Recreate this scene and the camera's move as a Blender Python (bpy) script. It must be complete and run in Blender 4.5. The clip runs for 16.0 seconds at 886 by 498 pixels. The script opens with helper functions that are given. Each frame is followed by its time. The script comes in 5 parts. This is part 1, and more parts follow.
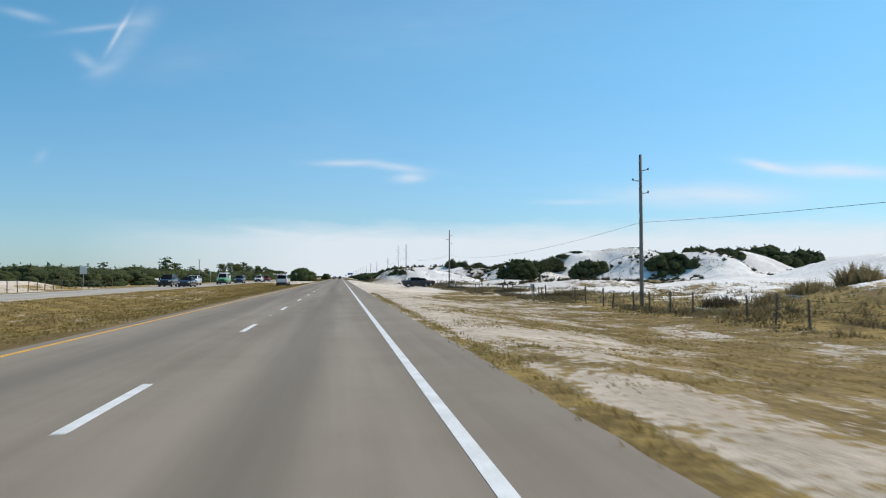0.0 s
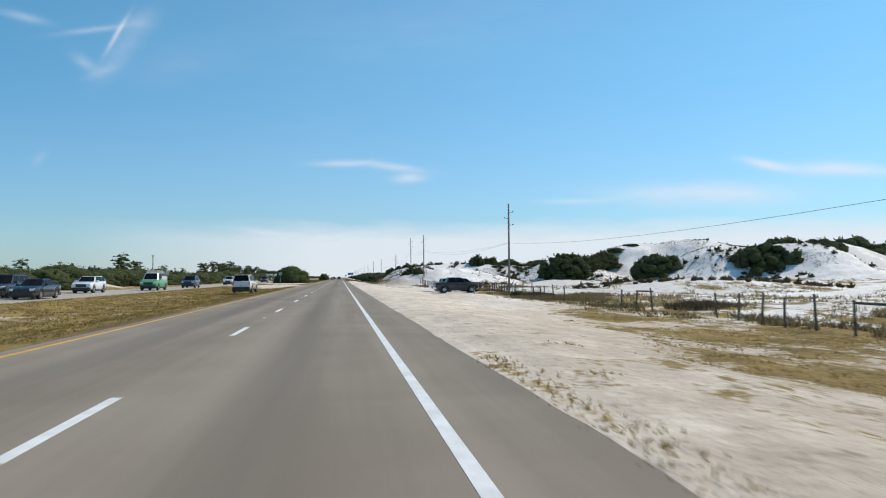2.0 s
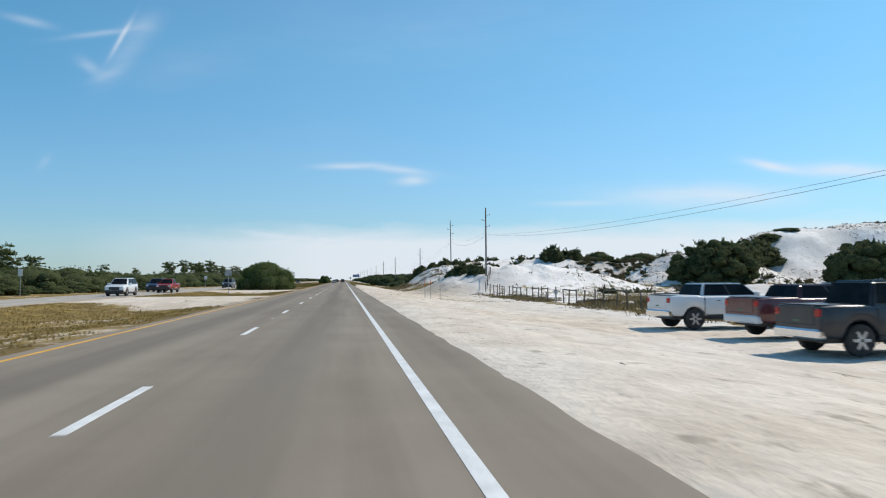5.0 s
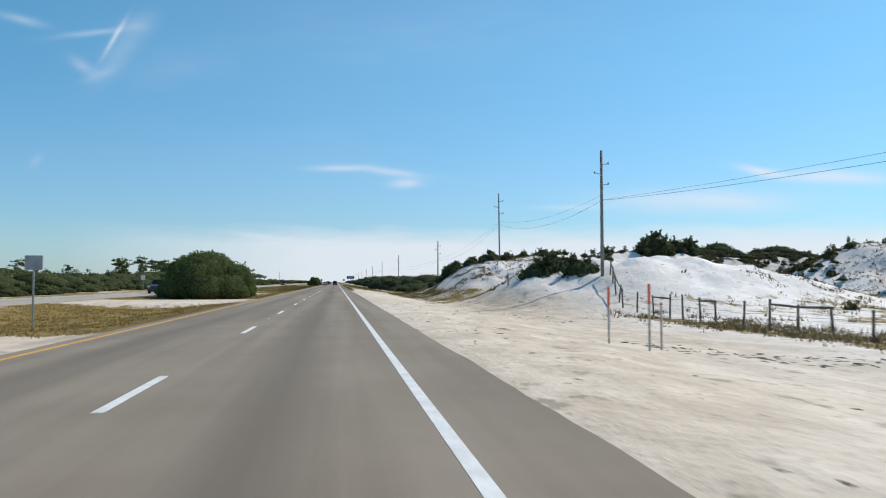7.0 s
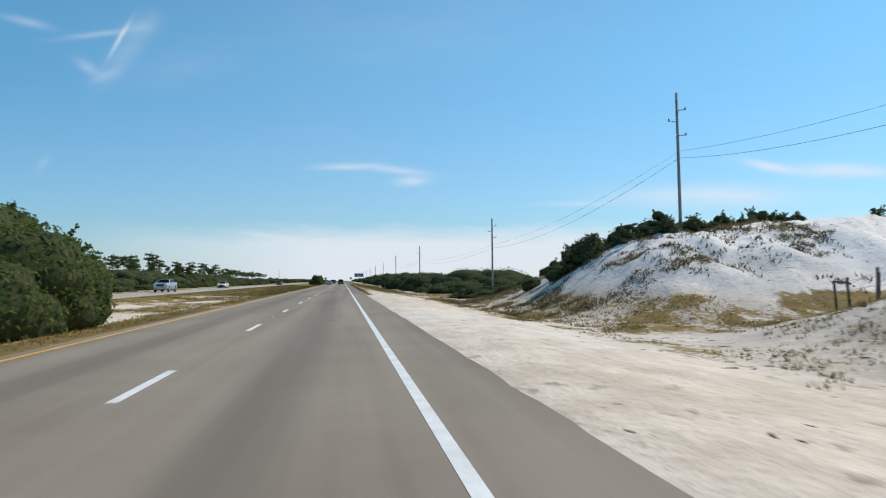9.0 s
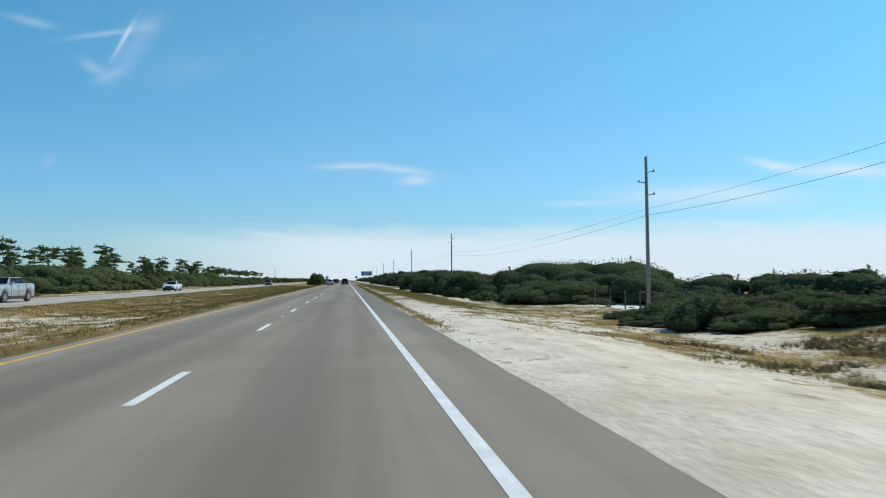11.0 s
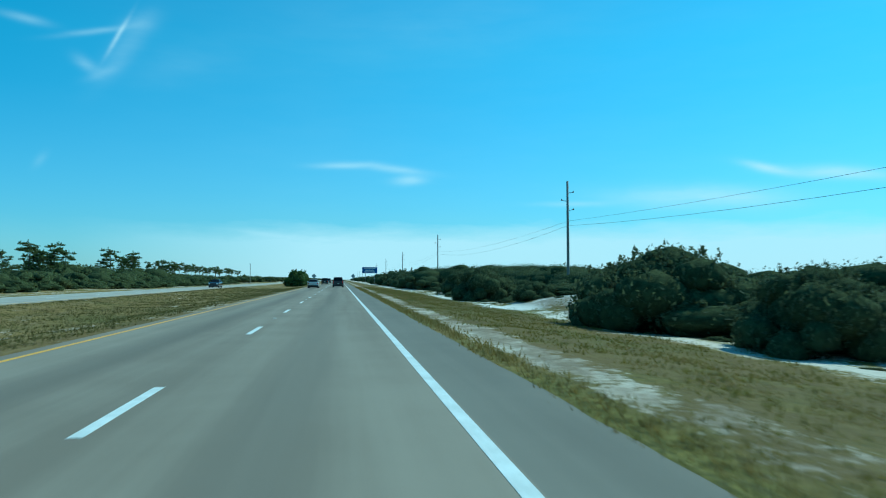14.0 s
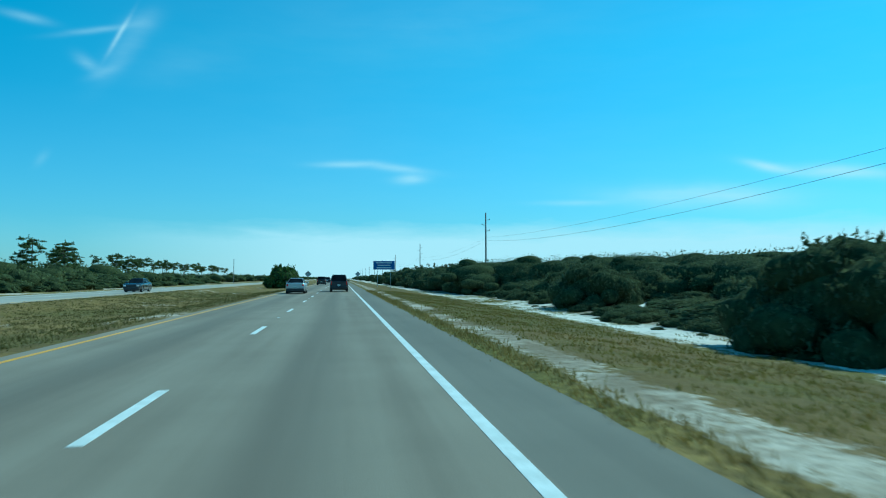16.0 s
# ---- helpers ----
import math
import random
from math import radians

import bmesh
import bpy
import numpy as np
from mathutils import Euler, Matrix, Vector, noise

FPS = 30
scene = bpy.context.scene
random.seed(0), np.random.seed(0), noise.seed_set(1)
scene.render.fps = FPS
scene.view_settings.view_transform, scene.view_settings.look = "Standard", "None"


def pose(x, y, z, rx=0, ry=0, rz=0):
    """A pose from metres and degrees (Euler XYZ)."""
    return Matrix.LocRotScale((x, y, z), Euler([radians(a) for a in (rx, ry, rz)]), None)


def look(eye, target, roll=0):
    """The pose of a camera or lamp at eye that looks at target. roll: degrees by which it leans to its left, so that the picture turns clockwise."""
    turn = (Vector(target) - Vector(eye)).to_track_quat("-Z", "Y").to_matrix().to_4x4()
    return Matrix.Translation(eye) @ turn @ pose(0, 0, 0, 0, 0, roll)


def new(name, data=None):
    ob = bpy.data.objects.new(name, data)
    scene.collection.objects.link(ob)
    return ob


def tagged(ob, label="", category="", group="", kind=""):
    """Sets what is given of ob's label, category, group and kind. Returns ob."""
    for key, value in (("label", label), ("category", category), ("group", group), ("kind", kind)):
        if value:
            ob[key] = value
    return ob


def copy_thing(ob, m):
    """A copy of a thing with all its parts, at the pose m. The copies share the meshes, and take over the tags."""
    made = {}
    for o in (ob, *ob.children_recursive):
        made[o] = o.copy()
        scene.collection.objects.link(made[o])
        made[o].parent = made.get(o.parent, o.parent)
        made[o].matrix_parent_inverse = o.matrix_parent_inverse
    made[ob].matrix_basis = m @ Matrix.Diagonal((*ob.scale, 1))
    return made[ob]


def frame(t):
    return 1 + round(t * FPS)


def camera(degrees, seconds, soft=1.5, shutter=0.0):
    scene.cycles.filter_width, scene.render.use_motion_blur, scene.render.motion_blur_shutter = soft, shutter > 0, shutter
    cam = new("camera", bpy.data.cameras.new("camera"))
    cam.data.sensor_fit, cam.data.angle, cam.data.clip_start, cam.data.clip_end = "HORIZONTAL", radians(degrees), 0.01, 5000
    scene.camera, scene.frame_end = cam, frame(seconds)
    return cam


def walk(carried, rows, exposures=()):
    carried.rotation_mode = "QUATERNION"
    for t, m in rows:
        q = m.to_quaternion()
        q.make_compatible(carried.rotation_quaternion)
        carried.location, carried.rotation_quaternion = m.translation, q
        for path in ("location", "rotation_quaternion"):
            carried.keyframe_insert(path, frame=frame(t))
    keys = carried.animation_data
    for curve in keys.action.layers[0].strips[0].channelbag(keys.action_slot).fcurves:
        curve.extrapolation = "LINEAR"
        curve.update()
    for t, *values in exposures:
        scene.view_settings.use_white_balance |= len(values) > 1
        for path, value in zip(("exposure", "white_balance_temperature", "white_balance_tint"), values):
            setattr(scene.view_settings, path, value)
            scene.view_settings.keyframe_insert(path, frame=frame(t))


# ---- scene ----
cam = camera(64.4, 16.0, soft=1.1, shutter=0.15)
PATH = [
    (0.0, pose(-1.102, 0.00, 1.446, 92.26, -0.00, -8.27)),
    (0.5, pose(-1.051, 12.62, 1.446, 92.05, -0.36, -8.49)),
    (1.0, pose(-1.012, 25.11, 1.446, 92.31, 0.01, -8.39)),
    (1.5, pose(-1.015, 37.47, 1.446, 92.35, 0.26, -8.27)),
    (2.0, pose(-0.985, 49.73, 1.446, 92.25, 0.29, -8.30)),
    (2.5, pose(-0.937, 61.90, 1.446, 92.03, 0.27, -8.32)),
    (3.0, pose(-1.003, 73.98, 1.446, 92.30, 0.23, -8.32)),
    (3.5, pose(-1.008, 85.99, 1.446, 92.32, 0.17, -8.14)),
    (4.0, pose(-1.001, 97.95, 1.446, 92.38, 0.41, -8.00)),
    (6.5, pose(-1.037, 157.41, 1.446, 92.52, 0.21, -8.16)),
    (7.0, pose(-1.063, 169.33, 1.446, 92.68, -0.04, -8.60)),
    (7.5, pose(-0.988, 181.29, 1.446, 92.52, 0.09, -8.61)),
    (8.0, pose(-0.912, 193.28, 1.446, 92.63, 0.29, -8.49)),
    (8.5, pose(-0.922, 205.34, 1.446, 92.68, 0.10, -8.32)),
    (9.0, pose(-0.915, 217.45, 1.446, 92.49, 0.45, -8.09)),
    (9.5, pose(-0.926, 229.62, 1.446, 92.47, 0.38, -7.90)),
    (10.0, pose(-0.993, 241.85, 1.446, 92.44, 0.44, -7.75)),
    (12.5, pose(-1.316, 303.90, 1.446, 92.51, 0.11, -8.26)),
    (13.0, pose(-1.354, 316.42, 1.446, 92.53, 0.03, -8.54)),
    (13.5, pose(-1.299, 328.94, 1.446, 92.44, -0.13, -8.40)),
    (14.0, pose(-1.269, 341.43, 1.446, 92.44, 0.10, -8.30)),
    (14.5, pose(-1.284, 353.88, 1.446, 92.54, 0.10, -8.11)),
    (15.0, pose(-1.317, 366.25, 1.446, 92.50, -0.00, -7.99)),
    (15.5, pose(-1.394, 378.50, 1.446, 92.36, -0.01, -7.99)),
    (16.0, pose(-1.399, 390.60, 1.446, 92.35, 0.08, -8.21)),
]
EXPOSURES = [(0.0, 0.0, 6500, 10), (10.4, 0.0, 6500, 10), (12.0, -0.05, 5000, -18), (12.5, -0.06, 4850, -25), (14.5, -0.10, 4600, -33), (16.0, -0.12, 4550, -35)]
DASH0 = 19.14

walk(cam, PATH, EXPOSURES)

# ---- light ----
SUN_TO = Vector((0.92, 0.39, 0.0)).normalized()
SUN_ELEV = radians(46)
SKY_LOW, SKY_HIGH = (0.47, 0.72, 1.06, 1.0), (0.54, 1.03, 1.16, 1.0)   # hazy air near the horizon, clear air above
world = bpy.data.worlds.new("sky")
scene.world = world
world.use_nodes = True
wn, wl = world.node_tree.nodes, world.node_tree.links
wn.clear()
w_out = wn.new("ShaderNodeOutputWorld")
w_bg = wn.new("ShaderNodeBackground")
w_sky = wn.new("ShaderNodeTexSky")
w_sky.sky_type = "NISHITA"
w_sky.sun_disc = False
w_sky.sun_elevation = SUN_ELEV
w_sky.sun_rotation = math.atan2(SUN_TO.x, SUN_TO.y)
w_sky.air_density, w_sky.dust_density, w_sky.ozone_density = 1.15, 0.25, 1.6
w_bg.inputs["Strength"].default_value = 0.113


def wnode(kind, **values):
    n = wn.new(kind)
    for k, v in values.items():
        n.inputs[k].default_value = v
    return n


def wmath(op, a, b=None, clamp=False):
    n = wn.new("ShaderNodeMath")
    n.operation, n.use_clamp = op, clamp
    for i, v in enumerate((a, b)):
        if v is None:
            continue
        if isinstance(v, (int, float)):
            n.inputs[i].default_value = v
        else:
            wl.new(v, n.inputs[i])
    return n.outputs[0]


w_co = wn.new("ShaderNodeTexCoord").outputs["Generated"]
w_sep = wn.new("ShaderNodeSeparateXYZ")
wl.new(w_co, w_sep.inputs[0])
w_az = wmath("ARCTAN2", w_sep.outputs[0], w_sep.outputs[1])      # degrees to the right of the road, in radians
w_el = wmath("ARCSINE", w_sep.outputs[2])
w_flat = wn.new("ShaderNodeCombineXYZ")
wl.new(w_az, w_flat.inputs[0])
wl.new(w_el, w_flat.inputs[1])
w_warp = wnode("ShaderNodeTexNoise", Scale=9.0, Detail=4.0)
wl.new(w_flat.outputs[0], w_warp.inputs["Vector"])
w_streak = wnode("ShaderNodeTexNoise", Scale=1.0, Detail=6.0, Roughness=0.6)
w_map = wn.new("ShaderNodeMapping")
w_map.inputs["Scale"].default_value = (8.0, 38.0, 1.0)
w_map.inputs["Rotation"].default_value = (0, 0, radians(-4))
wl.new(w_flat.outputs[0], w_map.inputs["Vector"])
wl.new(w_map.outputs[0], w_streak.inputs["Vector"])


def cirrus(az, el, length, width, tilt):
    """A wisp of cloud: azimuth and elevation of its middle, half length, half width and tilt, in degrees."""
    a = wmath("SUBTRACT", w_az, radians(az))
    e = wmath("SUBTRACT", w_el, radians(el))
    c, s = math.cos(radians(tilt)), math.sin(radians(tilt))
    u = wmath("ADD", wmath("MULTIPLY", a, c), wmath("MULTIPLY", e, s))
    v = wmath("SUBTRACT", wmath("MULTIPLY", e, c), wmath("MULTIPLY", a, s))
    wob = wmath("MULTIPLY", wmath("SUBTRACT", w_warp.outputs["Fac"], 0.5), radians(width * 1.6))
    v = wmath("ADD", v, wob)
    u = wmath("DIVIDE", u, radians(length))
    v = wmath("DIVIDE", v, radians(width))
    d = wmath("ADD", wmath("MULTIPLY", u, u), wmath("MULTIPLY", v, v))
    g = wmath("POWER", 2.718, wmath("MULTIPLY", d, -1.0))
    return wmath("MULTIPLY", g, wmath("ADD", wmath("MULTIPLY", w_streak.outputs["Fac"], 1.2), 0.1))


WISPS = [
    (-16.55, 17.60, 1.45, 0.15, -117.6, 0.60),
    (-18.11, 17.73, 2.2, 0.20, 15.1, 0.36),
    (-18.66, 15.45, 0.80, 0.42, -26.4, 0.36),
    (-16.20, 16.60, 2.60, 0.75, -125, 0.20),
    (-17.40, 15.00, 1.30, 0.30, 28, 0.16),
    (-22.57, 17.89, 1.39, 0.2775, -5.2, 0.375),
    (-14.89, 18.8, 1.23, 0.555, 16.4, 0.2),
    (-21.42, 8.48, 0.62, 0.2775, 57, 0.15),
    (0.32, 9.15, 2.16, 0.24, 3, 0.5625),
    (4.55, 8.89, 2.55, 0.2775, -7.1, 0.525),
    (5.84, 7.96, 1.25, 0.345, 1.4, 0.625),
    (-5.96, 3.66, 1.74, 0.21, -5, 0.275),
    (33.44, 8.14, 1.6, 0.3075, -15.6, 0.85),
    (38.08, 7.46, 3.48, 0.45, -5.9, 0.8),
    (29.12, 6.19, 6.21, 0.7575, -2.4, 0.75),
    (18.93, 5.98, 2.67, 0.21, -0.6, 0.45),
    (8.02, 19.81, 10.18, 2.07, 4.7, 0.0625),
    (-11.75, 16.15, 3.66, 1.38, 18.3, 0.0875),
]

w_total = 0.0
for az, el, length, width, tilt, gain in WISPS:
    w_total = wmath("ADD", wmath("MULTIPLY", cirrus(az - 0.25, el, length, width, tilt), gain), w_total)
# the pale bank of haze and thin cloud along the horizon
w_edge = wmath("ADD", w_el, wmath("MULTIPLY", wmath("SUBTRACT", w_streak.outputs["Fac"], 0.5), radians(2.4)))
w_bank = wmath("SUBTRACT", 1.0, wmath("DIVIDE", wmath("SUBTRACT", w_edge, radians(2.9)), radians(1.7)), clamp=True)
w_side = wmath("DIVIDE", wmath("ADD", w_az, radians(20)), radians(18), clamp=True)
w_bank = wmath("MULTIPLY", wmath("MULTIPLY", w_bank, wmath("ADD", 0.08, wmath("MULTIPLY", w_side, 0.92))), 0.74)
w_veil = wmath("MULTIPLY", wmath("SUBTRACT", 1.0, wmath("DIVIDE", w_el, radians(14)), clamp=True), 0.09)
# thin high haze that thickens towards the sun's side
w_thin = wmath("MULTIPLY", wmath("DIVIDE", wmath("ADD", w_az, radians(24)), radians(22), clamp=True), wmath("ADD", 0.03, wmath("MULTIPLY", w_streak.outputs["Fac"], 0.05)))
w_total = wmath("ADD", w_total, wmath("ADD", wmath("ADD", w_bank, w_veil), w_thin), clamp=True)
w_mix = wn.new("ShaderNodeMix")
w_mix.data_type = "RGBA"
w_mix.inputs[7].default_value = (6.9, 7.35, 8.0, 1)
wl.new(w_total, w_mix.inputs[0])
w_tint = wn.new("ShaderNodeMix")
w_tint.data_type, w_tint.blend_type = "RGBA", "MULTIPLY"
w_tint.inputs[0].default_value = 1.0
w_air = wn.new("ShaderNodeMix")
w_air.data_type = "RGBA"
w_air.inputs[6].default_value, w_air.inputs[7].default_value = SKY_LOW, SKY_HIGH
wl.new(wmath("DIVIDE", w_el, radians(18), clamp=True), w_air.inputs[0])
wl.new(w_air.outputs[2], w_tint.inputs[7])
wl.new(w_sky.outputs[0], w_tint.inputs[6])
wl.new(w_tint.outputs[2], w_mix.inputs[6])
wl.new(w_mix.outputs[2], w_bg.inputs[0])
wl.new(w_bg.outputs[0], w_out.inputs[0])

sun = new("sun", bpy.data.lights.new("sun", "SUN"))
sun.data.energy, sun.data.angle, sun.data.color = 3.85, radians(0.53), (1.0, 0.90, 0.76)
sun.matrix_world = look((0, 0, 0), -(SUN_TO * math.cos(SUN_ELEV) + Vector((0, 0, math.sin(SUN_ELEV)))))


# ---- materials ----
class Nodes:
    """A material and short ways to add nodes to it."""

    def __init__(self, name, rough=0.8, metal=0.0):
        self.mat = bpy.data.materials.new(name)
        self.mat.use_nodes = True
        self.t = self.mat.node_tree
        self.bsdf = self.t.nodes["Principled BSDF"]
        self.bsdf.inputs["Roughness"].default_value = rough
        self.bsdf.inputs["Metallic"].default_value = metal
        self.co = self.t.nodes.new("ShaderNodeTexCoord")

    def link(self, a, b):
        self.t.links.new(a, b)

    def noise(self, scale, detail=4.0, rough=0.55, stretch=None, coord="Object"):
        n = self.t.nodes.new("ShaderNodeTexNoise")
        n.inputs["Scale"].default_value, n.inputs["Detail"].default_value, n.inputs["Roughness"].default_value = scale, detail, rough
        src = self.co.outputs[coord]
        if stretch:
            m = self.t.nodes.new("ShaderNodeMapping")
            m.inputs["Scale"].default_value = stretch
            self.link(src, m.inputs[0])
            src = m.outputs[0]
        self.link(src, n.inputs["Vector"])
        return n.outputs["Fac"]

    def math(self, op, a, b=None, clamp=False):
        n = self.t.nodes.new("ShaderNodeMath")
        n.operation, n.use_clamp = op, clamp
        for i, v in enumerate((a, b)):
            if v is None:
                continue
            if isinstance(v, (int, float)):
                n.inputs[i].default_value = v
            else:
                self.link(v, n.inputs[i])
        return n.outputs[0]

    def step(self, v, lo, hi):
        n = self.t.nodes.new("ShaderNodeMapRange")
        n.interpolation_type = "SMOOTHSTEP"
        n.inputs["From Min"].default_value, n.inputs["From Max"].default_value = lo, hi
        self.link(v, n.inputs["Value"])
        return n.outputs[0]

    def mix(self, fac, a, b):
        n = self.t.nodes.new("ShaderNodeMix")
        n.data_type = "RGBA"
        if isinstance(fac, (int, float)):
            n.inputs[0].default_value = fac
        else:
            self.link(fac, n.inputs[0])
        for sock, v in ((n.inputs[6], a), (n.inputs[7], b)):
            if isinstance(v, tuple):
                sock.default_value = (*v, 1)
            else:
                self.link(v, sock)
        return n.outputs[2]

    def attr(self, name):
        n = self.t.nodes.new("ShaderNodeAttribute")
        n.attribute_name = name
        return n.outputs["Fac"]

    def random(self):
        return self.t.nodes.new("ShaderNodeObjectInfo").outputs["Random"]

    def bump(self, height, strength, distance):
        n = self.t.nodes.new("ShaderNodeBump")
        n.inputs["Strength"].default_value, n.inputs["Distance"].default_value = strength, distance
        self.link(height, n.inputs["Height"])
        self.link(n.outputs[0], self.bsdf.inputs["Normal"])

    def colour(self, c):
        if isinstance(c, tuple):
            self.bsdf.inputs["Base Color"].default_value = (*c, 1)
        else:
            self.link(c, self.bsdf.inputs["Base Color"])
        return self.mat


def plain(name, a, b, scale, rough=0.7, metal=0.0, bump=0.0, fine=None):
    """Two tones of one material, mixed at two scales."""
    n = Nodes(name, rough, metal)
    coarse, grain = n.noise(scale), n.noise(fine or scale * 9, 3)
    f = n.step(n.math("ADD", n.math("MULTIPLY", coarse, 0.65), n.math("MULTIPLY", grain, 0.35)), 0.36, 0.64)
    if bump:
        n.bump(grain, 0.6, bump)
    return n.colour(n.mix(f, a, b))


def leaves(name, dark, mid, light, scatter=0.35):
    n = Nodes(name, 0.7)
    isl = n.t.nodes.new("ShaderNodeNewGeometry").outputs["Random Per Island"]
    big = n.noise(0.7, 3)
    tuft = n.noise(9.0, 3, 0.7)
    f = n.math("ADD", n.math("MULTIPLY", isl, 0.45), n.math("ADD", n.math("MULTIPLY", big, 0.4), n.math("MULTIPLY", n.math("SUBTRACT", tuft, 0.5), 0.9)))
    n.bump(tuft, 0.8, 0.04)
    c = n.mix(n.step(f, 0.10, 0.55), dark, mid)
    c = n.mix(n.step(f, 0.62, 0.95), c, light)
    c = n.mix(n.math("MULTIPLY", n.random(), 0.35), c, mid)
    n.bsdf.inputs["Specular IOR Level"].default_value = 0.2
    thin = n.t.nodes.new("ShaderNodeBsdfTranslucent")
    n.link(c, thin.inputs[0])
    n.bsdf.inputs["Roughness"].default_value = 0.85
    both = n.t.nodes.new("ShaderNodeMixShader")
    both.inputs[0].default_value = scatter
    n.link(n.bsdf.outputs[0], both.inputs[1])
    n.link(thin.outputs[0], both.inputs[2])
    n.link(both.outputs[0], n.t.nodes["Material Output"].inputs[0])
    return n.colour(c)


def paint(name, c, rough=0.25, metal=0.0, coat=0.6):
    n = Nodes(name, rough, metal)
    n.bsdf.inputs["Coat Weight"].default_value = coat
    n.bsdf.inputs["Coat Roughness"].default_value = 0.06
    dust = n.step(n.noise(1.7), 0.4, 0.75)
    return n.colour(n.mix(n.math("MULTIPLY", dust, 0.07), c, (0.32, 0.29, 0.25)))


def make_ground():
    n = Nodes("sand_and_grass", 0.95)
    n.bsdf.inputs["Specular IOR Level"].default_value = 0.15
    big, mid, fine = n.noise(0.10, 5), n.noise(0.55, 6, 0.62), n.noise(5.0, 5, 0.65)
    long = n.noise(0.9, 5, 0.65, stretch=(1.0, 0.5, 1.0))
    white = n.mix(n.step(mid, 0.35, 0.7), (0.78, 0.735, 0.69), (0.90, 0.87, 0.835))
    tan = n.mix(n.step(long, 0.35, 0.66), (0.56, 0.465, 0.365), (0.72, 0.62, 0.505))
    sand = n.mix(n.attr("white"), tan, white)
    dull = n.math("SUBTRACT", 1.0, n.math("MULTIPLY", n.attr("white"), 0.45))
    sand = n.mix(n.math("MULTIPLY", n.math("MULTIPLY", n.step(fine, 0.58, 0.72), 0.45), dull), sand, (0.27, 0.225, 0.17))
    litter = n.math("MULTIPLY", n.step(n.noise(1.6, 6, 0.7, stretch=(1.0, 0.6, 1.0)), 0.57, 0.66), 0.6)
    sand = n.mix(n.math("MULTIPLY", litter, dull), sand, (0.20, 0.165, 0.12))
    straw = n.mix(n.step(n.math("ADD", n.math("MULTIPLY", mid, 0.5), n.math("MULTIPLY", fine, 0.5)), 0.4, 0.62), (0.14, 0.094, 0.030), (0.36, 0.25, 0.08))
    green = n.mix(n.step(fine, 0.35, 0.65), (0.085, 0.075, 0.017), (0.21, 0.175, 0.045))
    turf = n.mix(n.step(n.math("ADD", big, n.math("MULTIPLY", n.math("SUBTRACT", n.attr("green"), 0.5), 0.5)), 0.38, 0.66), straw, green)
    cover = n.math("ADD", n.attr("grass"), n.math("ADD", n.math("MULTIPLY", n.math("SUBTRACT", long, 0.5), 1.6), n.math("MULTIPLY", n.math("SUBTRACT", fine, 0.5), 1.0)))
    c = n.mix(n.step(cover, 0.40, 0.62), sand, turf)
    ruts = n.noise(1.0, 4, 0.6, stretch=(1.3, 0.06, 1.0))
    c = n.mix(n.math("MULTIPLY", n.step(ruts, 0.56, 0.66), 0.12), c, (0.34, 0.28, 0.22))
    scuff = n.noise(0.8, 6, 0.72, stretch=(0.55, 1.5, 1.0))
    c = n.mix(n.math("MULTIPLY", n.step(scuff, 0.60, 0.68), 0.34), c, (0.33, 0.275, 0.215))
    c = n.mix(n.math("MULTIPLY", n.attr("soil"), n.step(n.math("ADD", mid, n.math("MULTIPLY", fine, 0.4)), 0.45, 0.80)), c, (0.125, 0.082, 0.034))
    n.bump(n.math("ADD", n.math("MULTIPLY", n.math("ADD", scuff, n.math("MULTIPLY", ruts, 0.5)), 1.0), n.math("ADD", n.math("MULTIPLY", n.noise(1.7, 4, 0.6), 0.7), n.math("ADD", n.math("MULTIPLY", mid, 1.3), fine))), 0.55, 0.10)
    return n.colour(c)


def make_asphalt(name, a, b, lanes=()):
    n = Nodes(name, 0.85)
    n.bsdf.inputs["Specular IOR Level"].default_value = 0.3
    grain, patch = n.noise(60, 3), n.noise(0.35, 5, 0.6)
    track = n.noise(0.9, 4, 0.55, stretch=(1.0, 0.03, 1.0))
    f = n.math("ADD", n.math("MULTIPLY", track, 0.6), n.math("ADD", n.math("MULTIPLY", patch, 0.25), n.math("MULTIPLY", grain, 0.15)))
    c = n.mix(n.step(f, 0.36, 0.64), a, b)
    seam = n.noise(0.16, 2, 0.5, stretch=(0.25, 1.0, 1.0))
    c = n.mix(n.math("MULTIPLY", n.step(seam, 0.62, 0.72), 0.25), c, (0.09, 0.08, 0.07))
    if lanes:
        sep = n.t.nodes.new("ShaderNodeSeparateXYZ")
        n.link(n.co.outputs["Object"], sep.inputs[0])
        wob = n.math("MULTIPLY", n.math("SUBTRACT", n.noise(0.05, 3), 0.5), 0.5)
        new_coat = n.math("MULTIPLY", n.math("MULTIPLY", n.step(sep.outputs[0], 0.06, 0.12), n.step(sep.outputs[1], 282, 300)), 0.45)
        c = n.mix(new_coat, c, (0.115, 0.112, 0.10))
        for middle in lanes:
            off = n.math("ABSOLUTE", n.math("ADD", n.math("SUBTRACT", sep.outputs[0], middle), wob))
            oil = n.math("MULTIPLY", n.math("SUBTRACT", 1.0, n.step(off, 0.1, 0.85)), n.math("ADD", 0.18, n.math("MULTIPLY", patch, 0.42)))
            c = n.mix(oil, c, (0.105, 0.088, 0.07))
    n.bump(grain, 0.35, 0.01)
    return n.colour(c)


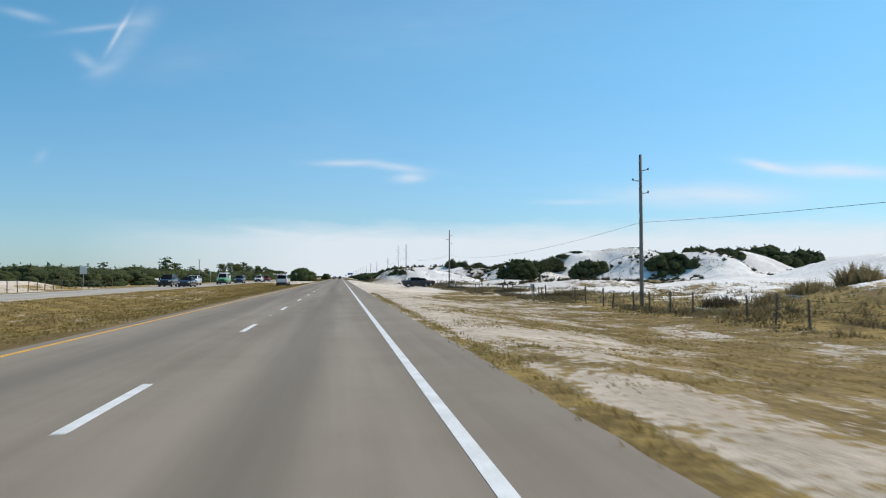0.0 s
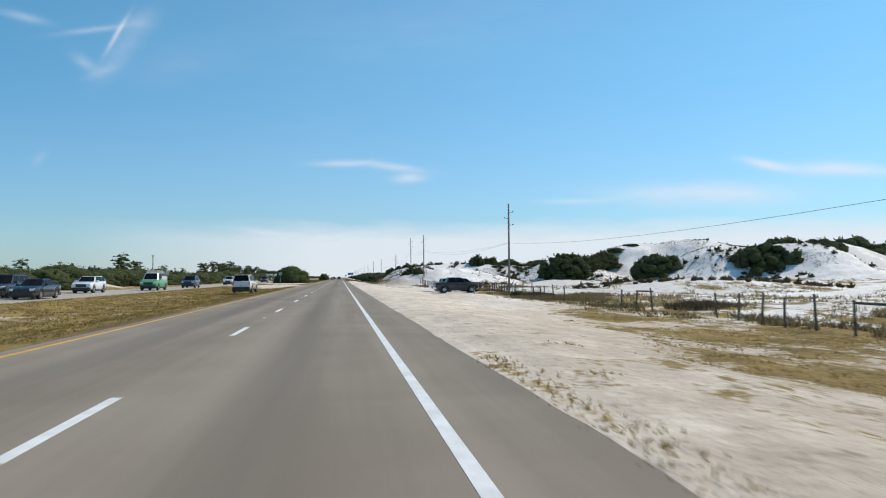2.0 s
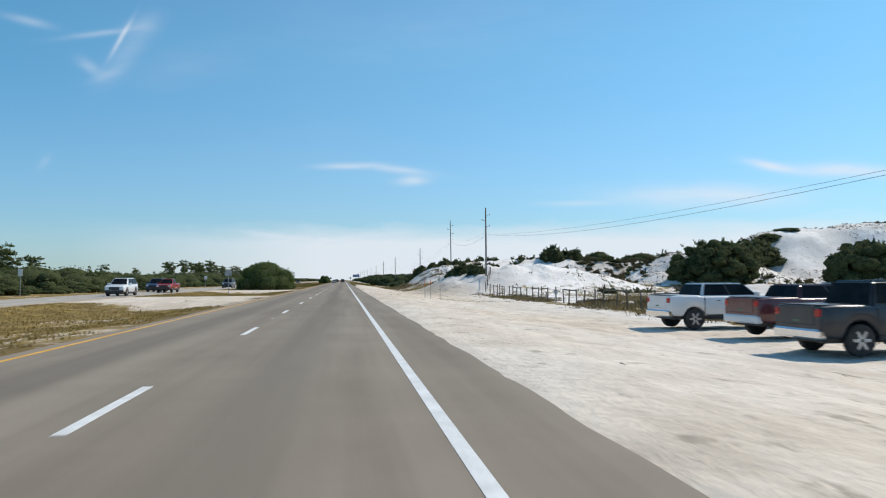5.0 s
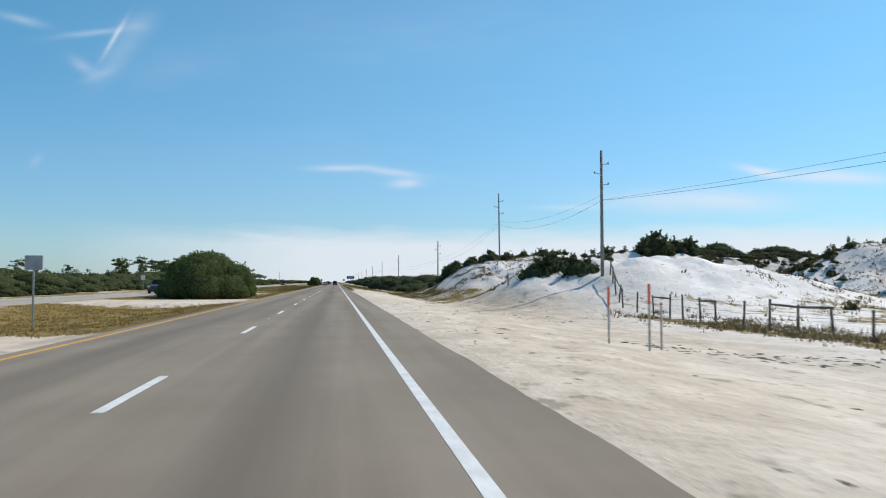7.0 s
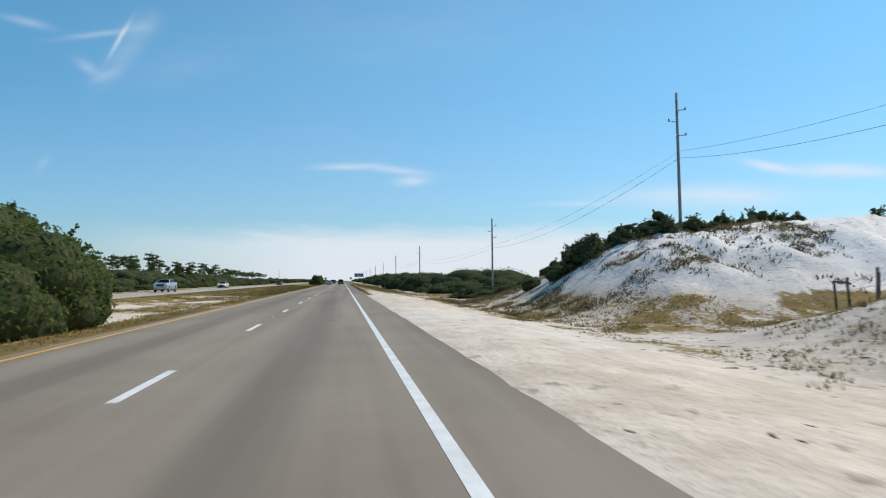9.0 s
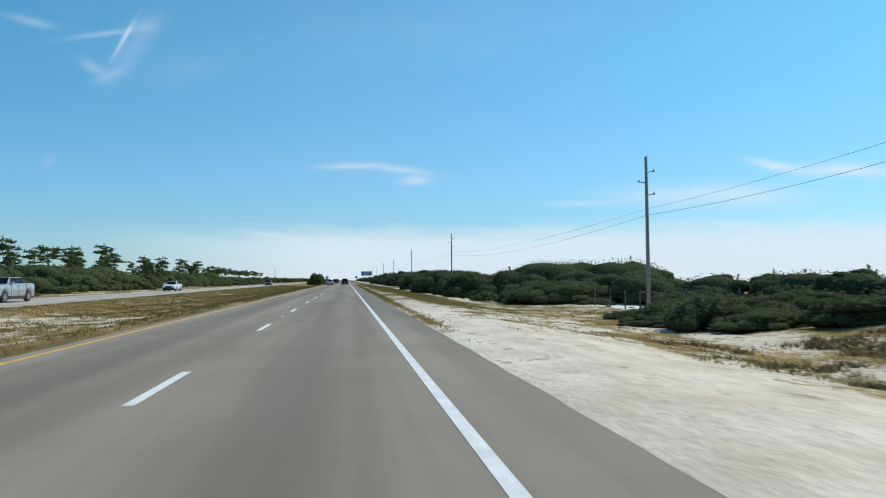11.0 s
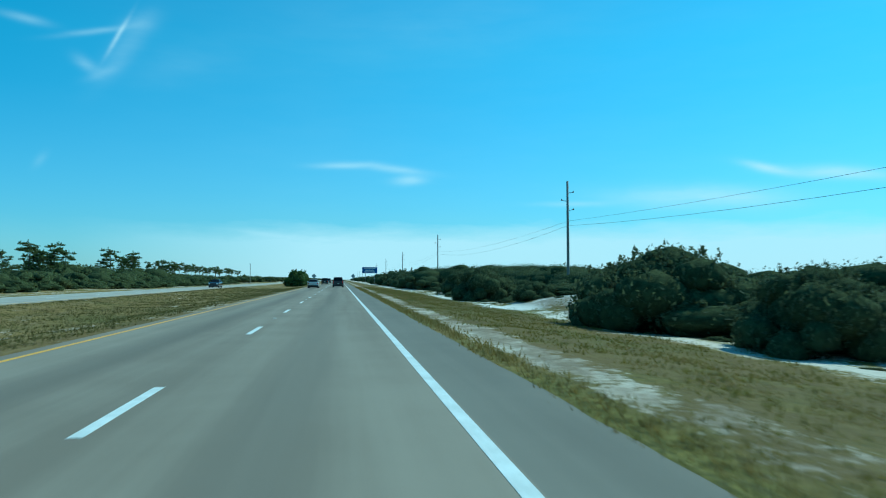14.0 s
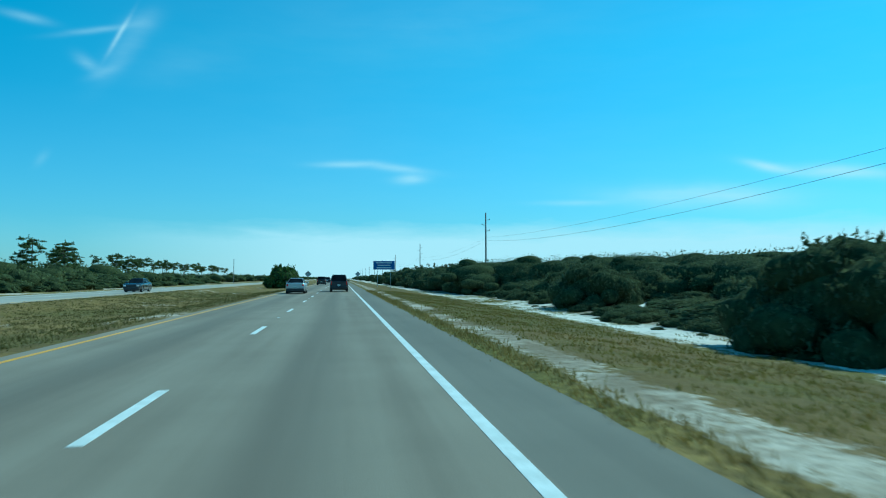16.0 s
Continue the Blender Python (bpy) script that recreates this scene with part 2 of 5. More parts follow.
GROUND = make_ground()
ASPHALT = make_asphalt("worn_asphalt", (0.200, 0.162, 0.122), (0.288, 0.241, 0.186), (-1.9, -5.5))
OLD_ASPHALT = make_asphalt("pale_asphalt", (0.33, 0.295, 0.25), (0.45, 0.405, 0.345))
LINE_WHITE = plain("white_road_paint", (0.62, 0.61, 0.58), (0.80, 0.79, 0.77), 2.0, 0.6)
LINE_YELLOW = plain("yellow_road_paint", (0.62, 0.31, 0.02), (0.78, 0.42, 0.03), 2.0, 0.6)
POLE_GREY = plain("weathered_concrete_pole", (0.16, 0.15, 0.14), (0.27, 0.25, 0.23), 1.2, 0.9, bump=0.01)
WOOD = plain("weathered_wood", (0.07, 0.055, 0.045), (0.19, 0.16, 0.13), 3.0, 0.9, bump=0.01)
WOOD_PALE = plain("bleached_wood", (0.34, 0.31, 0.27), (0.50, 0.46, 0.41), 3.0, 0.9)
WIRE = plain("dull_wire", (0.05, 0.05, 0.055), (0.09, 0.09, 0.095), 4.0, 0.5, 0.6)
STEEL = plain("galvanised_steel", (0.30, 0.31, 0.32), (0.42, 0.43, 0.44), 5.0, 0.45, 0.7)
BARK = plain("bark", (0.07, 0.055, 0.045), (0.16, 0.13, 0.10), 4.0, 0.95, bump=0.02)
LEAF_SCRUB = leaves("scrub_leaves", (0.052, 0.062, 0.032), (0.12, 0.135, 0.066), (0.22, 0.23, 0.12), 0.45)
LEAF_COAST = leaves("coastal_leaves", (0.075, 0.088, 0.034), (0.155, 0.172, 0.070), (0.25, 0.265, 0.11), 0.5)
LEAF_GREEN = leaves("broad_leaves", (0.045, 0.070, 0.018), (0.11, 0.155, 0.042), (0.24, 0.29, 0.10), 0.42)
LEAF_PINE = leaves("pine_needles", (0.07, 0.09, 0.035), (0.15, 0.18, 0.065), (0.24, 0.27, 0.11), 0.5)
LEAF_DRY = leaves("dry_stems", (0.14, 0.105, 0.05), (0.28, 0.22, 0.11), (0.42, 0.35, 0.19))
# colour of the crown cores: the shade between the leaves, painted dark
LEAF_CORE_SHADE = plain("crown_core_shade", (0.034, 0.043, 0.020), (0.078, 0.090, 0.040), 5.0, 1.0, bump=0.08)
LEAF_CORE_SHADE.node_tree.nodes["Principled BSDF"].inputs["Specular IOR Level"].default_value = 0.03
LEAF_BROWN = leaves("brown_twigs", (0.05, 0.04, 0.025), (0.12, 0.095, 0.05), (0.20, 0.16, 0.08))


# ---- builders ----
def part(name, bm, material, parent=None, label="", smooth=False):
    me = bpy.data.meshes.new(name)
    bm.to_mesh(me)
    bm.free()
    for m in material if isinstance(material, (list, tuple)) else (material,):
        me.materials.append(m)
    if smooth:
        me.polygons.foreach_set("use_smooth", [True] * len(me.polygons))
    ob = new(name, me)
    if parent:
        ob.parent = parent
    return tagged(ob, label)


def piece(name, me, parent, m):
    ob = new(name, me)
    ob.parent = parent
    ob.matrix_basis = m
    return ob


def thing(name, m, label, category, group="", kind=""):
    ob = new(name)
    ob.matrix_basis = m
    return tagged(ob, label, category, group, kind)


def box(bm, x0, x1, y0, y1, z0, z1, bevel=0.0):
    r = bmesh.ops.create_cube(bm, size=1.0, matrix=Matrix.LocRotScale(((x0 + x1) / 2, (y0 + y1) / 2, (z0 + z1) / 2), None, (x1 - x0, y1 - y0, z1 - z0)))
    if bevel:
        es = list({e for v in r["verts"] for e in v.link_edges})
        bmesh.ops.bevel(bm, geom=es, offset=bevel, segments=1, affect="EDGES")
    return bm


def boxed(x0, x1, y0, y1, z0, z1, bevel=0.0):
    return box(bmesh.new(), x0, x1, y0, y1, z0, z1, bevel)


def tube(bm, points, radii, sides=8):
    """A tapered tube along points."""
    rings = []
    for i, p in enumerate(points):
        p = Vector(p)
        a, b = Vector(points[max(i - 1, 0)]), Vector(points[min(i + 1, len(points) - 1)])
        q = (b - a).to_track_quat("Z", "Y")
        rings.append([bm.verts.new(p + q @ Vector((radii[i] * math.cos(k * math.tau / sides), radii[i] * math.sin(k * math.tau / sides), 0))) for k in range(sides)])
    for r0, r1 in zip(rings, rings[1:]):
        for k in range(sides):
            bm.faces.new((r0[k], r0[(k + 1) % sides], r1[(k + 1) % sides], r1[k]))
    bm.faces.new(rings[-1])
    bm.faces.new(list(reversed(rings[0])))
    return bm


def sstep(a, b, v):
    t = np.clip((v - a) / (b - a), 0, 1)
    return t * t * (3 - 2 * t)


# ---- the lie of the land ----
LATTICE = np.random.RandomState(7).rand(256, 256)


def value_noise(x, y):
    xi, yi = np.floor(x).astype(int), np.floor(y).astype(int)
    fx, fy = x - xi, y - yi
    fx, fy = fx * fx * (3 - 2 * fx), fy * fy * (3 - 2 * fy)
    g = lambda i, j: LATTICE[i % 256, j % 256]
    return (g(xi, yi) * (1 - fx) + g(xi + 1, yi) * fx) * (1 - fy) + (g(xi, yi + 1) * (1 - fx) + g(xi + 1, yi + 1) * fx) * fy - 0.5


def fbm(x, y, octaves=4):
    return sum(value_noise(x * 2 ** k + 17 * k, y * 2 ** k + 31 * k) / 2 ** k for k in range(octaves))


# dunes: middle, half sizes, height
NEAR_DUNES = [(28, 257.5, 19.5, 11.5, 5.3), (24, 268, 17, 11, 3.0), (26, 228, 15, 11, 4.0), (43, 256, 15, 11, 5.2), (60, 259, 17, 12, 5.3), (28, 30, 8, 7, 1.7), (38, 52, 10, 8, 1.3), (33, 86, 10, 10, 0.9), (46, 14, 12, 12, 2.2),
              (70, 110, 18, 14, 1.8), (52, 150, 16, 12, 1.4), (48, 190, 14, 12, 1.2), (-42, 92, 5, 15, 1.2), (-46, 180, 4, 9, 1.6), (30, 300, 10, 8, 1.6), (22, 283, 9, 7, 1.2), (20, 392, 8, 9, 0.9), (28, 440, 12, 14, 1.2)]
FAR_DUNES = [(60, 237, 13, 11, 4.4), (82, 247, 14, 11, 7.0), (98, 222, 17, 15, 6.6), (116, 214, 16, 16, 7.2), (138, 238, 24, 20, 8.0), (196, 284, 42, 30, 7.0), (150, 178, 26, 22, 6.0), (215, 205, 46, 40, 8.3),
             (104, 249, 26, 12, 8.8), (270, 330, 60, 50, 9.0), (90, 60, 26, 20, 3.2)]


def height(x, y):
    x, y = np.asarray(x, float), np.asarray(y, float)
    right = -0.66 * sstep(1.6, 11.5, x) + 0.06 * sstep(1.0, 3.0, x) * (1 - sstep(3, 6, x))
    med = -0.38 * sstep(7.7, 12.0, -x) * (1 - sstep(15.5, 20.0, -x))
    over = np.maximum(sstep(166, 172, y) * (1 - sstep(190, 196, y)), sstep(219, 221, y) * (1 - sstep(229, 232, y)))
    z = np.where(x < 0, med * (1 - over) - 0.35 * sstep(29.0, 36.0, -x), right)
    far = sstep(12, 24, x) + sstep(34, 44, -x)
    z = z + far * 0.45 * fbm(x / 14, y / 14)
    sway = 1.0 + 1.6 * sstep(30, 60, x)
    wx, wy = x + sway * fbm(x / 13 + 5, y / 13), y + sway * fbm(x / 13, y / 13 + 9)
    hill = np.zeros_like(z)
    for cx, cy, rx, ry, h in NEAR_DUNES + [(*d[:4], d[4] * 1.42) for d in FAR_DUNES]:
        d = ((wx - cx) / rx) ** 2 + ((wy - cy) / ry) ** 2
        hill = hill + (h * np.exp(-np.minimum(d, 12) ** 1.25)) ** 3
    hill = np.cbrt(hill) * np.where(x > 0, sstep(7.0, 15.0, x), 1.0)
    z = z + hill
    rough = sstep(1.6, 4, x) + sstep(7.8, 9, -x) * (1 - sstep(19, 20.4, -x)) * (1 - over) + sstep(29, 31, -x)
    z = z + rough * (0.10 * fbm(x / 1.7, y / 2.6, 3) + 0.045 * fbm(x / 0.45, y / 0.6, 2))
    z = z + sstep(0.3, 2.2, hill) * sstep(11, 15, x) * (0.6 * fbm(x / 2.6, y / 2.6, 4) + 0.5 * np.abs(fbm(x / 1.5 + 8, y / 1.9, 3)))
    under = (x < 1.25) & (x > -7.75) | (x < -20.4) & (x > -28.6)
    return np.where(under, -0.08, np.where((x < 1.6) & (x > -8.1) | (x < -20.1) & (x > -28.9), np.minimum(z, -0.006), z))


def z_at(x, y):
    return float(height(np.array([x]), np.array([y]))[0])


def cover(x, y):
    """Grass, whiteness of the sand and greenness of the grass, each 0 to 1."""
    hz = height(x, y)
    n1, n2 = fbm(x / 9, y / 14), fbm(x / 4 + 40, y / 6)
    lot = sstep(50, 76, y - 4.2 * np.clip(x - 5, 0, 12)) * (1 - sstep(268, 292, y))              # the bare parking ground
    verge = sstep(1.5, 3.6, x) * (1 - sstep(15, 19, x))
    g = np.where(x > 0, 0.46 + 0.20 * sstep(5, 11, x) - 0.20 * sstep(1.6, 2.0, x) * (1 - sstep(3.0, 6.0, x)), 0.0)
    early = 1 - sstep(25, 55, y)
    g = g + np.where(x > 0, 0.08 * early, 0)
    g = np.where(x > 0, g * (1 - lot * (1 - sstep(14.5, 17, x) * (1 - sstep(205, 215, y)))), g)
    late = sstep(290, 330, y)
    wide = 1 - sstep(330, 356, y)
    meadow = sstep(2.5 + 1.0 * wide, 3.3 + 1.4 * wide, x) * (1 - sstep(7.6, 10.5, x))
    late_g = 0.50 * (1 - sstep(1.7, 2.1, x)) + meadow * (0.62 - 0.20 * (1 - sstep(330, 352, y)) * sstep(6, 7.5, x)) + 0.33 + 0.10 * sstep(9, 11, x)
    g = np.where(x > 0, g * (1 - late) + late_g * late, g)
    strip = np.exp(-((x - 1.6) / 0.2) ** 2) * (1 - lot)
    g = np.where(x > 0, g + 0.22 * strip, g)
    behind = sstep(16, 19, x)
    g = np.where(x > 0, g * (1 - behind) + behind * (0.38 - 0.62 * sstep(0.3, 1.2, hz) + 0.5 * n1 + 0.62 * np.exp(-((x - 64) / 17) ** 2 - ((y - 247) / 9) ** 2)), g)
    g = g + 0.38 * sstep(16.5, 18, x) * (1 - sstep(24, 30, x)) * (1 - sstep(138, 146, y)) * (x > 0)
    toe = (np.exp(-((y - 243) / 9.0) ** 2) + 0.8 * np.exp(-((y - 268) / 14.0) ** 2)) * sstep(4.5, 8, x) * (1 - sstep(24, 34, x)) * (1 - 0.85 * sstep(0.2, 1.3, hz))
    g = g + (0.62 + 0.5 * n2) * toe
    over = np.maximum(sstep(166, 172, y + (x + 14) * 0.8) * (1 - sstep(186, 192, y)), sstep(219, 221, y) * (1 - sstep(229, 232, y)))
    g = np.where(x < 0, (0.86 + 0.35 * n1 - 0.42 * sstep(214, 224, y) * (1 - sstep(285, 320, y)) * sstep(8.5, 10.5, -x) * (1 - sstep(17, 19, -x))) * np.where(x > -20.4, 1 - over, 1.0), g)
    g = np.where(x < -29, 0.70 + 0.4 * n1 - 0.8 * sstep(0.3, 1.0, hz), g)
    g = g + 0.45 * n2 * (1 - 0.7 * sstep(0.5, 1.5, hz))
    white = np.clip(sstep(11, 22, x) + 0.12 * lot * (x > 0) + sstep(0.4, 1.6, hz) + 0.5 * n1 + late * (0.05 + 0.4 * sstep(374, 380, y)) * (x > 8.5), 0, 1)
    white = np.where((x > 0) & (x < 9), white * (1 - 1.0 * late), white)
    white = np.where((x > 0) & (x < 12), white * (0.3 + 0.7 * sstep(50, 90, y)), white)
    green = np.clip(np.where(x < 0, 0.0 + 0.40 * sstep(285, 350, y), 0.0 + 0.7 * late) + 0.6 * n2, 0, 1)
    soil = np.exp(-((x + 7.95) / 0.42) ** 2) * (0.75 + 0.8 * n2)
    soil = soil + 0.30 * sstep(19, 24, x) * (1 - sstep(50, 60, x)) * sstep(118, 135, y) * (1 - sstep(190, 205, y)) + 0.05 * sstep(-0.2, 0.6, hz) * sstep(9, 12, x) * (1 - sstep(34, 46, x)) * sstep(222, 236, y) * (1 - sstep(275, 285, y))
    soil = soil + 0.35 * (x < -8) * (x > -20) * sstep(285, 330, y) + 0.75 * late * sstep(1.5, 2.2, x) * (1 - sstep(8, 10, x)) + 0.34 * (1 - sstep(60, 90, y)) * sstep(1.5, 2.2, x) * (1 - sstep(14, 17, x))
    soil = soil + (0.20 * (n2 > 0.02) + 0.45 * sstep(236, 242, y) * (1 - sstep(262, 268, y)) * (1 - sstep(72, 80, x))) * sstep(0.5, 1.5, hz) * sstep(40, 46, x) * sstep(205, 220, y)
    soil = soil + 0.30 * sstep(6, 10, x) * (1 - sstep(20, 26, x)) * sstep(200, 212, y) * (1 - sstep(270, 284, y)) * (1 - sstep(2.2, 3.2, hz))
    soil = np.clip(soil + 0.8 * sstep(285, 300, y) * sstep(11, 13, x) * (n1 > -0.1) * (1 - sstep(60, 80, x)), 0, 1)
    return g, white, green, soil


def spaced(*runs):
    out = []
    for a, b, step in runs:
        out += list(np.arange(a, b, step))
    return np.array(out + [runs[-1][1]])


def grid_mesh(name, xs, ys):
    gx, gy = np.meshgrid(xs, ys)
    gz = height(gx, gy)
    nx, ny = len(xs), len(ys)
    me = bpy.data.meshes.new(name)
    verts = np.stack([gx, gy, gz], -1).reshape(-1, 3)
    i = (np.arange(ny - 1)[:, None] * nx + np.arange(nx - 1)[None, :]).ravel()
    faces = np.stack([i, i + 1, i + nx + 1, i + nx], -1)
    me.vertices.add(len(verts))
    me.vertices.foreach_set("co", verts.ravel())
    me.loops.add(faces.size)
    me.loops.foreach_set("vertex_index", faces.ravel())
    me.polygons.add(len(faces))
    me.polygons.foreach_set("loop_start", np.arange(0, faces.size, 4))
    me.polygons.foreach_set("use_smooth", np.ones(len(faces), bool))
    me.update(calc_edges=True)
    for key, values in zip(("grass", "white", "green", "soil"), cover(gx, gy)):
        a = me.attributes.new(key, "FLOAT", "POINT")
        a.data.foreach_set("value", np.asarray(values, np.float32).ravel())
    return me


GX = spaced((-3000, -400, 260), (-400, -120, 28), (-120, -40, 4), (-40, -30, 1.0), (-30, -19, 0.55), (-19, -7.8, 0.5), (-7.8, 1.0, 1.6), (1.0, 12, 0.32), (12, 30, 0.5), (30, 66, 1.0), (66, 160, 2.2), (160, 400, 8), (400, 3000, 260))
GY = spaced((-400, -20, 30), (-20, 5, 2), (5, 300, 0.65), (300, 480, 0.8), (480, 620, 2.5), (620, 1000, 12), (1000, 4600, 300))
ground = new("ground", grid_mesh("ground", GX, GY))
ground.data.materials.append(GROUND)
tagged(ground, "white dune sand with patches of dry grass", "ground", kind="structure")

# ---- roads ----
FAR = 3600.0


def strip(name, x0, x1, y0, y1, z, material, parent=None, label="", thick=0.12, ragged=0.0):
    bm = bmesh.new()
    n = max(1, int((y1 - y0) / 60))
    ys = [y0 + (y1 - y0) * i / n for i in range(n + 1)] if not ragged else [y0] + [0.6 * i for i in range(820)] + [700, 1400, y1]
    off = lambda y, k: ragged * (0.55 * float(fbm(np.array([y / 6.0]), np.array([k]), 3)[0]) + 0.9 * float(fbm(np.array([y / 1.1]), np.array([k + 3.0]), 2)[0])) if ragged else 0.0
    rows = [(bm.verts.new((x0 + off(y, 9.5) * 0.5, y, z)), bm.verts.new((x1 + off(y, 2.5), y, z))) for y in ys]
    for a, b in zip(rows, rows[1:]):
        bm.faces.new((a[0], a[1], b[1], b[0]))
    ext = bmesh.ops.extrude_face_region(bm, geom=list(bm.faces))
    bmesh.ops.translate(bm, verts=[v for v in ext["geom"] if isinstance(v, bmesh.types.BMVert)], vec=(0, 0, thick))
    bmesh.ops.translate(bm, verts=list(bm.verts), vec=(0, 0, -thick))
    bmesh.ops.recalc_face_normals(bm, faces=list(bm.faces))
    return part(name, bm, material, parent, label)


road = tagged(strip("road", -7.60, 1.36, -120, FAR, 0.0, ASPHALT, ragged=0.09), "worn grey two-lane asphalt carriageway with a narrow shoulder", "road", kind="structure")
road_b = tagged(strip("road_opposite", -28.4, -20.6, -120, FAR, 0.0, OLD_ASPHALT), "pale asphalt carriageway for the oncoming traffic", "road", kind="structure")
strip("edge_line", -0.075, 0.075, -120, FAR, 0.004, LINE_WHITE, road, "white edge line", 0.003)
strip("centre_line", -7.25, -7.13, -120, FAR, 0.004, LINE_YELLOW, road, "yellow edge line", 0.003)
strip("edge_line", -27.95, -27.83, -120, FAR, 0.004, LINE_WHITE, road_b, "", 0.003)
strip("centre_line", -21.02, -20.90, -120, FAR, 0.004, LINE_YELLOW, road_b, "", 0.003)
dash_me = part("lane_dash", boxed(-0.07, 0.07, 0, 3.05, 0.001, 0.005), LINE_WHITE, road)
marker_bm = boxed(-0.055, 0.055, -0.05, 0.05, 0.0, 0.018, 0.008)
marker = part("road_marker", marker_bm, LINE_WHITE, road, "small raised pale road marker")
for k in range(-4, 70):
    y = DASH0 + 12.192 * k
    if k == -4:
        dash_me.matrix_basis = pose(-3.66, y, 0)
        marker.matrix_basis = pose(-3.66, y + 7.6, 0)
    else:
        piece("lane_dash", dash_me.data, road, pose(-3.66, y, 0))
        if k % 2 == 0:
            piece("road_marker", marker.data, road, pose(-3.66, y + 7.6, 0))
    if 0 <= k < 45:
        piece("lane_dash", dash_me.data, road_b, pose(-24.4, y + 4, 0))

# ---- plants ----
def ball(rounds):
    bm = bmesh.new()
    bmesh.ops.create_icosphere(bm, subdivisions=rounds, radius=1.0)
    bmesh.ops.rotate(bm, verts=list(bm.verts), matrix=Euler((0.55, 0.37, 0.2)).to_matrix())
    out = np.array([v.co[:] for v in bm.verts]), np.array([[v.index for v in f.verts] for f in bm.faces])
    bm.free()
    return out


BALLS = {0: ball(1), 1: ball(2), 2: ball(3)}


def foliage_mesh(name, lumps, count, leaf, seed, material, core=0.72, floor=0.0, rounds=2, full=0.6, sprigs=0):
    """Many small leaves over a heap of lumps (x, y, z, rx, ry, rz), with an uneven core painted dark for the shade
    inside and sprigs standing out of it.
    """
    rs = np.random.RandomState(seed)
    L = np.array(lumps, float)
    area = L[:, 3] * L[:, 5]
    pick = rs.choice(len(L), count, p=area / area.sum())
    d = rs.normal(size=(count, 3))
    d[:, 2] = np.abs(d[:, 2]) - 0.9 * rs.rand(count)
    d /= np.linalg.norm(d, axis=1)[:, None]
    r = 0.86 + 0.17 * rs.rand(count)
    p = L[pick, :3] + d * L[pick, 3:6] * r[:, None]
    m = sprigs * 18
    if m:
        who = rs.choice(len(L), sprigs)
        way = rs.normal(size=(sprigs, 3)) * (0.5, 0.5, 0.25) + (0, 0, 0.75)
        way /= np.linalg.norm(way, axis=1)[:, None]
        base, along = L[who, :3] + way * L[who, 3:6] * 0.95, rs.uniform(1.5, 4.5, sprigs) * leaf
        f = np.tile(np.linspace(0, 1, 18), sprigs)[:, None]
        p[:m] = np.repeat(base, 18, 0) + np.repeat(way * along[:, None], 18, 0) * f + rs.normal(size=(m, 3)) * leaf * 0.5
    p[:, 2] = np.maximum(p[:, 2], floor + 0.03)
    nrm = d + rs.normal(size=(count, 3)) * 0.7
    nrm /= np.linalg.norm(nrm, axis=1)[:, None]
    u = np.cross(nrm, rs.normal(size=(count, 3)))
    u /= np.linalg.norm(u, axis=1)[:, None]
    v = np.cross(nrm, u)
    s = leaf * (0.6 + 0.9 * rs.rand(count))[:, None]
    blade = np.stack([p - u * s * 0.7 - v * s * 0.5, p + u * s * 1.1, p - u * s * 0.7 + v * s * 0.5], 1)
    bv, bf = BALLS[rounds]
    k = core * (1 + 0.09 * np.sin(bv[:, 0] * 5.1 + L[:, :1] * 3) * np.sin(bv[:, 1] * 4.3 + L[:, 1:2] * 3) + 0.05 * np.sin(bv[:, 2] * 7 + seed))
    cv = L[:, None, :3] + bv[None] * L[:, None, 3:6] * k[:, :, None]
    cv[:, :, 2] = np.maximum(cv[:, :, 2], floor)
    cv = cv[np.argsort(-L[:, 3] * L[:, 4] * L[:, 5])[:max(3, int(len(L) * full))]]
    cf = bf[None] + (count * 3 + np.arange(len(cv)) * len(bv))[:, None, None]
    verts = np.concatenate([blade.reshape(-1, 3), cv.reshape(-1, 3)])
    corners = np.concatenate([np.arange(count * 3), cf.ravel()])
    solid = cf.size // 3
    me = bpy.data.meshes.new(name)
    me.vertices.add(len(verts))
    me.vertices.foreach_set("co", verts.ravel())
    me.loops.add(len(corners))
    me.loops.foreach_set("vertex_index", corners)
    me.polygons.add(count + solid)
    me.polygons.foreach_set("loop_start", np.arange(count + solid) * 3)
    me.polygons.foreach_set("use_smooth", np.arange(count + solid) >= count)
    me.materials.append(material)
    me.materials.append(LEAF_CORE_SHADE)
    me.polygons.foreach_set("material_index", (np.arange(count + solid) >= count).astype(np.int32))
    me.update(calc_edges=True)
    return me


